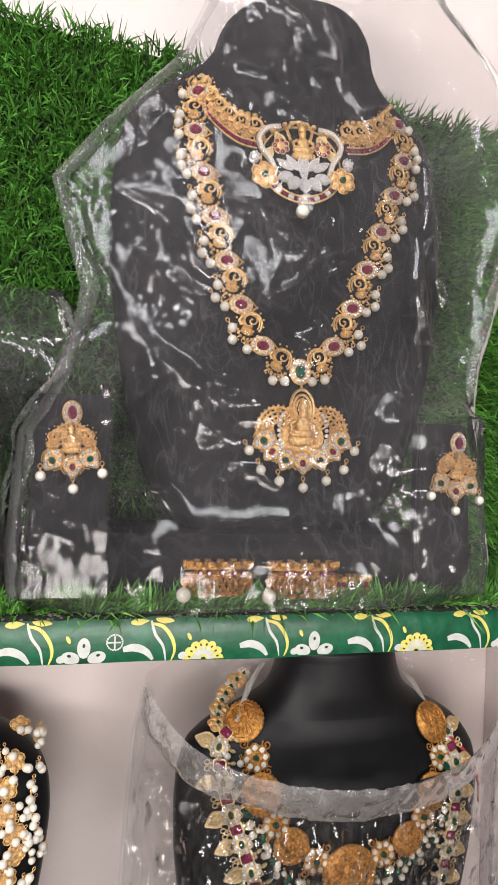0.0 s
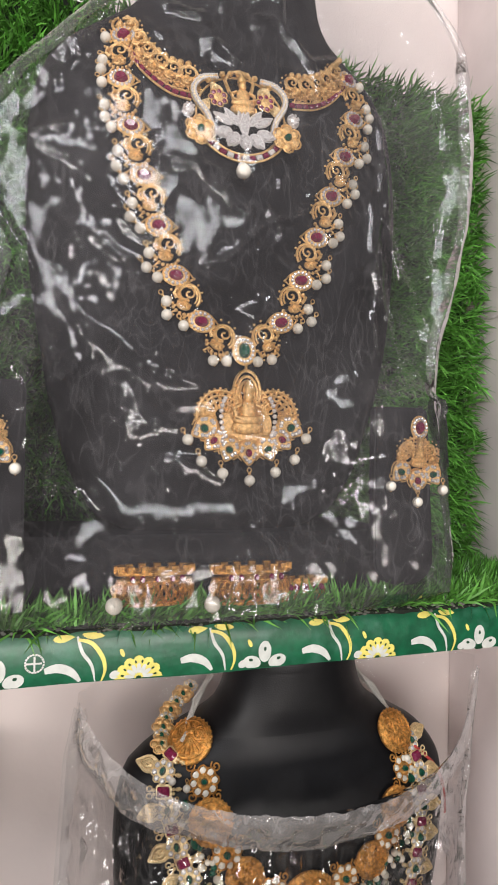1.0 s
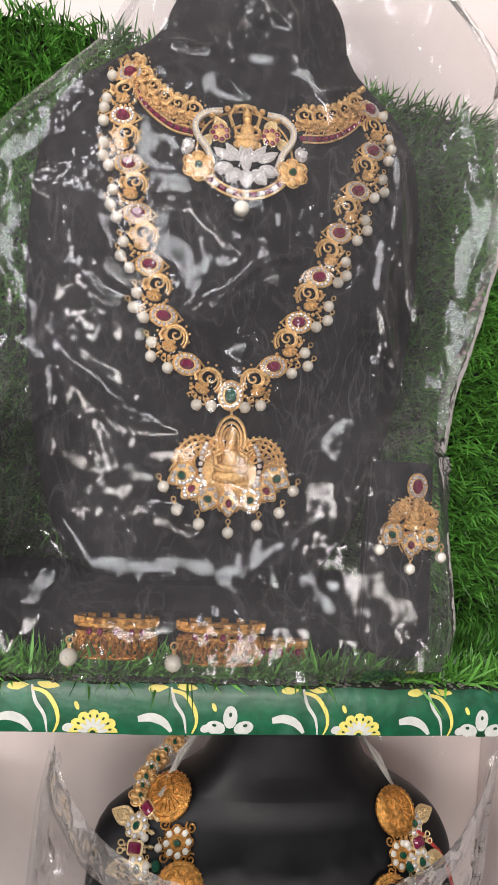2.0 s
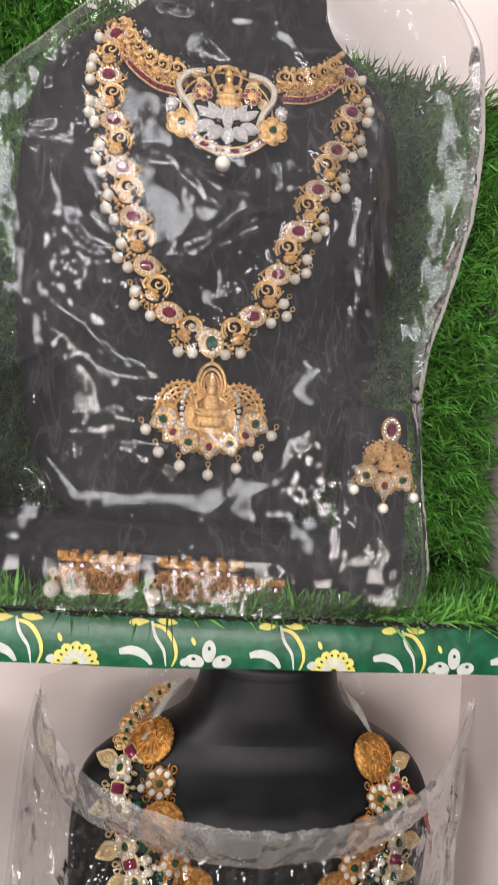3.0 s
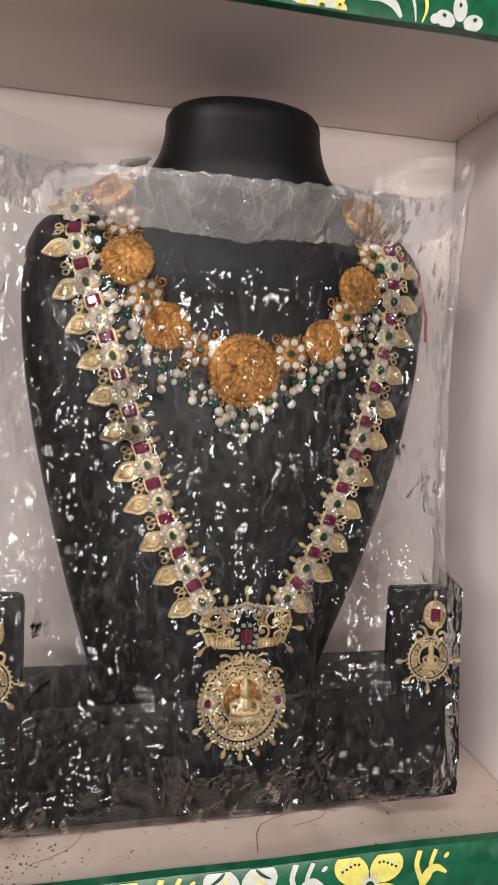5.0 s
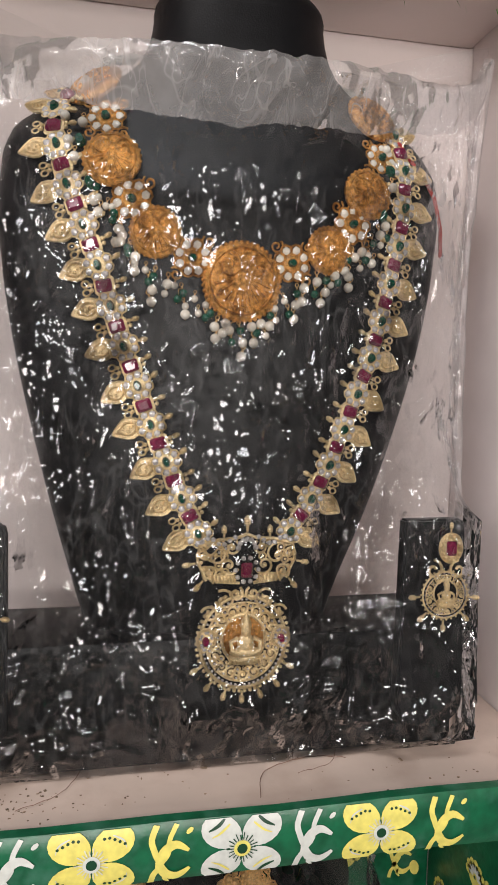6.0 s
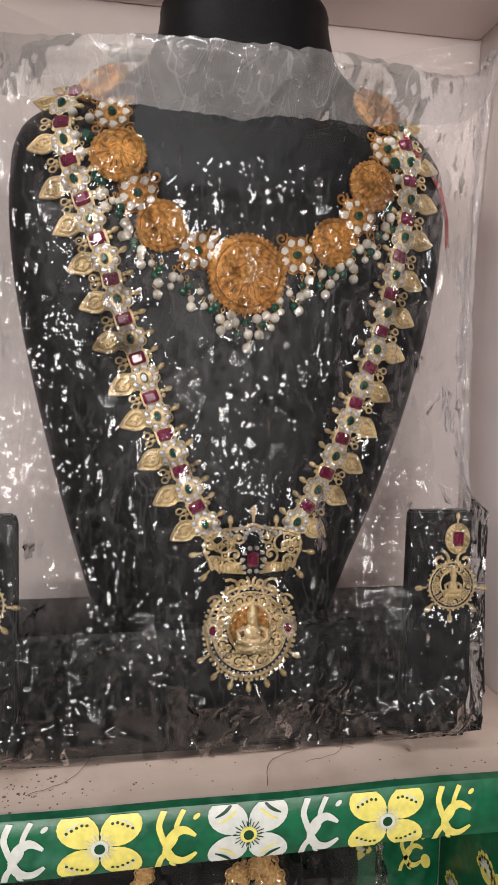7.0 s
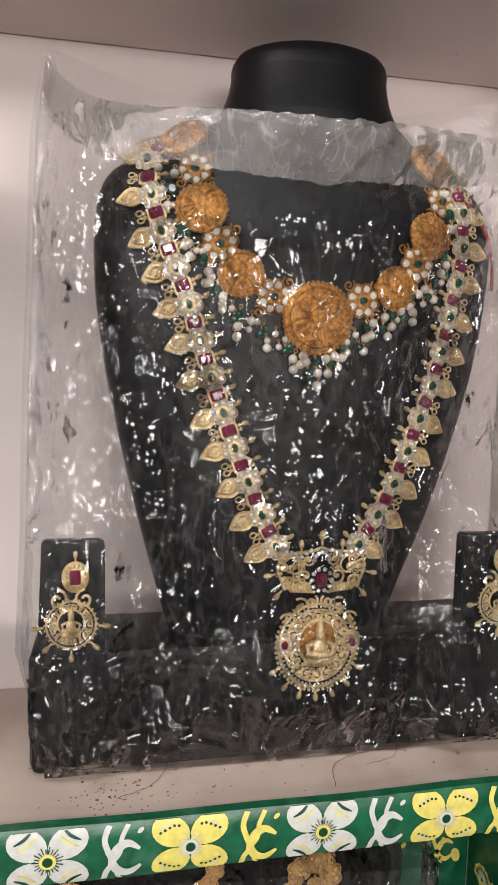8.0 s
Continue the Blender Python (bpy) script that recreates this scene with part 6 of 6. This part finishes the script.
rng = random.Random(33)
for i in range(9):
    z = 1.060 + 0.0145 * i
    x = -0.254 - 0.004 * math.sin(i * 1.4) - 0.10 * max(0.0, z - 1.15)
    p.add("gold_link", "medal" if i % 2 else "peacock", on(LOW2, x - 0.010, z, rng.uniform(-20, 20), 0.002, 0.72))
    p.add("gold_link", "gold_flower", on(LOW2, x + 0.006, z + 0.006, rng.uniform(-20, 20), 0.002, 0.8))
    for k in range(16):
        p.add("pearl", "small_pearl", on(LOW2, x + rng.uniform(-0.022, 0.026), z + rng.uniform(-0.006, 0.006), rng.uniform(-60, 60), rng.uniform(0.003, 0.007), rng.uniform(1.0, 1.4)))

UP2 = Bust([(1.335, 0.050, -0.41, 0.030, 0.010, 0.02), (1.36, 0.085, -0.41, 0.036, 0.021, 0.02), (1.45, 0.110, -0.41, 0.051, 0.032, 0.02), (1.52, 0.112, -0.41, 0.060, 0.034, 0.02), (1.56, 0.09, -0.41, 0.07, 0.03, 0.02), (1.60, 0.05, -0.41, 0.08, 0.03, 0.02)])
put_bust(UP2, "necklace_bust", "greyish black necklace bust in a second bag on the grass", VELVET, (-0.53, -0.262, 0.014, 0.085, 1.2882, 1.338), [(-0.300, -0.2595, 0.002, 1.305, 1.42, -5)], "black earring flap")


def side_stop(x, z):
    y = 0.05
    if x < -0.257 and z < 1.425:
        y = -0.008
    if 1.335 < z < 1.59:
        w, cx = UP2.at(z)[:2]
        if abs(x - cx) < w:
            y = min(y, UP2.front(x, z) - 0.006)
    return y


side_sheet = bag_sheet(line([(1.29, -0.56), (1.6, -0.56)]), line([(1.2906, -0.249), (1.40, -0.247), (1.43, -0.226), (1.46, -0.213), (1.48, -0.218), (1.50, -0.240)]), 1.2906, lambda u: 1.496 - 0.012 * abs(2 * u - 1.4), side_stop,
                       lambda s, v: 0.03 + 0 * v, lambda u: 0.02 + 0 * u, lambda u: 0.0 + 0 * u, 70, 60, ((20, 0.004), (45, 0.002)), 13, 80)
bag("plastic_bag", "slack clear plastic bag round the neighbouring bust on the grass", CLEAR_BAG, side_sheet, 0.10, (-0.4, 0.03, 1.2906))


# ---------------------------------------------------------------- the niche below
LOW3 = Bust([(0.352, 0.09, -0.06, 0.09, 0.03, 0.02), (0.55, 0.12, -0.06, 0.09, 0.04, 0.02), (0.66, 0.15, -0.07, 0.092, 0.042, 0.02), (0.73, 0.15, -0.075, 0.096, 0.042, 0.02), (0.752, 0.13, -0.078, 0.1, 0.040, 0.02), (0.766, 0.07, -0.08, 0.105, 0.03, 0.02)])
put_bust(LOW3, "necklace_bust", "black necklace bust crowded under the lower shelf", LEATHER, (-0.2, 0.06, 0.06, 0.12, 0.3502, 0.40), [], "")
p = Piece("gold_necklace", "clustered gold beads of a necklace on the bust under the shelf", "necklace", (0.0, LOW3.front(0.0, 0.72), 0.72))
rng = random.Random(17)
for x0, n in ((0.006, 26), (-0.055, 8), (-0.135, 9)):
    for k in range(n):
        x, z = x0 + rng.gauss(0, 0.006), 0.757 - rng.random() * 0.07
        p.add("bead", shared("goldgrain", lambda bm: ball(bm, (0, 0, 0), 0.0022, 0, 2), [GOLD]) if k % 2 else D["gold_flower"](), on(LOW3, x, z, 0, 0.003, rng.uniform(0.6, 0.9)))
low_sheet = bag_sheet(line([(0.5, -0.26), (0.8, -0.26)]), line([(0.5, 0.085), (0.8, 0.085)]), 0.50, lambda u: 0.768 - 0.02 * u, lambda x, z: 0.028, lambda s, v: 0.06 + 0 * v, lambda u: 0.05 + 0 * u, lambda u: 0.04 + 0 * u, 70, 60, ((20, 0.004), (50, 0.002)), 23, 60)
bag("plastic_bag", "crinkled clear plastic bag over the bust under the shelf", CRISP_BAG, low_sheet, 0.11, (-0.08, 0.04, 0.50))
paper_back = slab("wall_paper_back", 0.03, X1 - 0.0032, BACK - 0.004, BACK - 0.0008, 0.36, 0.788, GREEN, "green flower-printed paper on the lowest niche's back", "wall paper", 0.0005)
paper_side = slab("wall_paper_side", X1 - 0.003, X1 - 0.0008, 0.006, BACK - 0.0045, 0.36, 0.788, GREEN, "green flower-printed paper on the lowest niche's side", "wall paper", 0.0005)
for k in range(3):
    for j in range(3):
        P = Print(lambda u, v, lift, k=k, j=j: Vector((0.062 + 0.046 * k + u, BACK - 0.0045 - 0.0003 * lift, 0.735 - 0.05 * j + 0.02 * (k % 2) + v)))
        if (k + j) % 2:
            edge_flower(P, "yellow")
            P.stroke([(0.0, -0.002), (-0.012, -0.012), (-0.02, -0.004)], 0.002, 1)
        else:
            branch(P, 0 if j else 1)
            P.oval(0.013, 0.006, 0.004, 0.0065, 0, 15)
        P.done("printed_flower", paper_back)
        P = Print(lambda u, v, lift, k=k, j=j: Vector((X1 - 0.0033 - 0.0003 * lift, 0.135 - 0.045 * k - u, 0.735 - 0.05 * j + v)))
        if (k + j) % 2:
            branch(P, 1)
        else:
            edge_flower(P, "yellow" if j else "white")
            P.oval(0.014, 0.004, 0.0035, 0.006, 0, -15)
        P.done("printed_flower", paper_side)
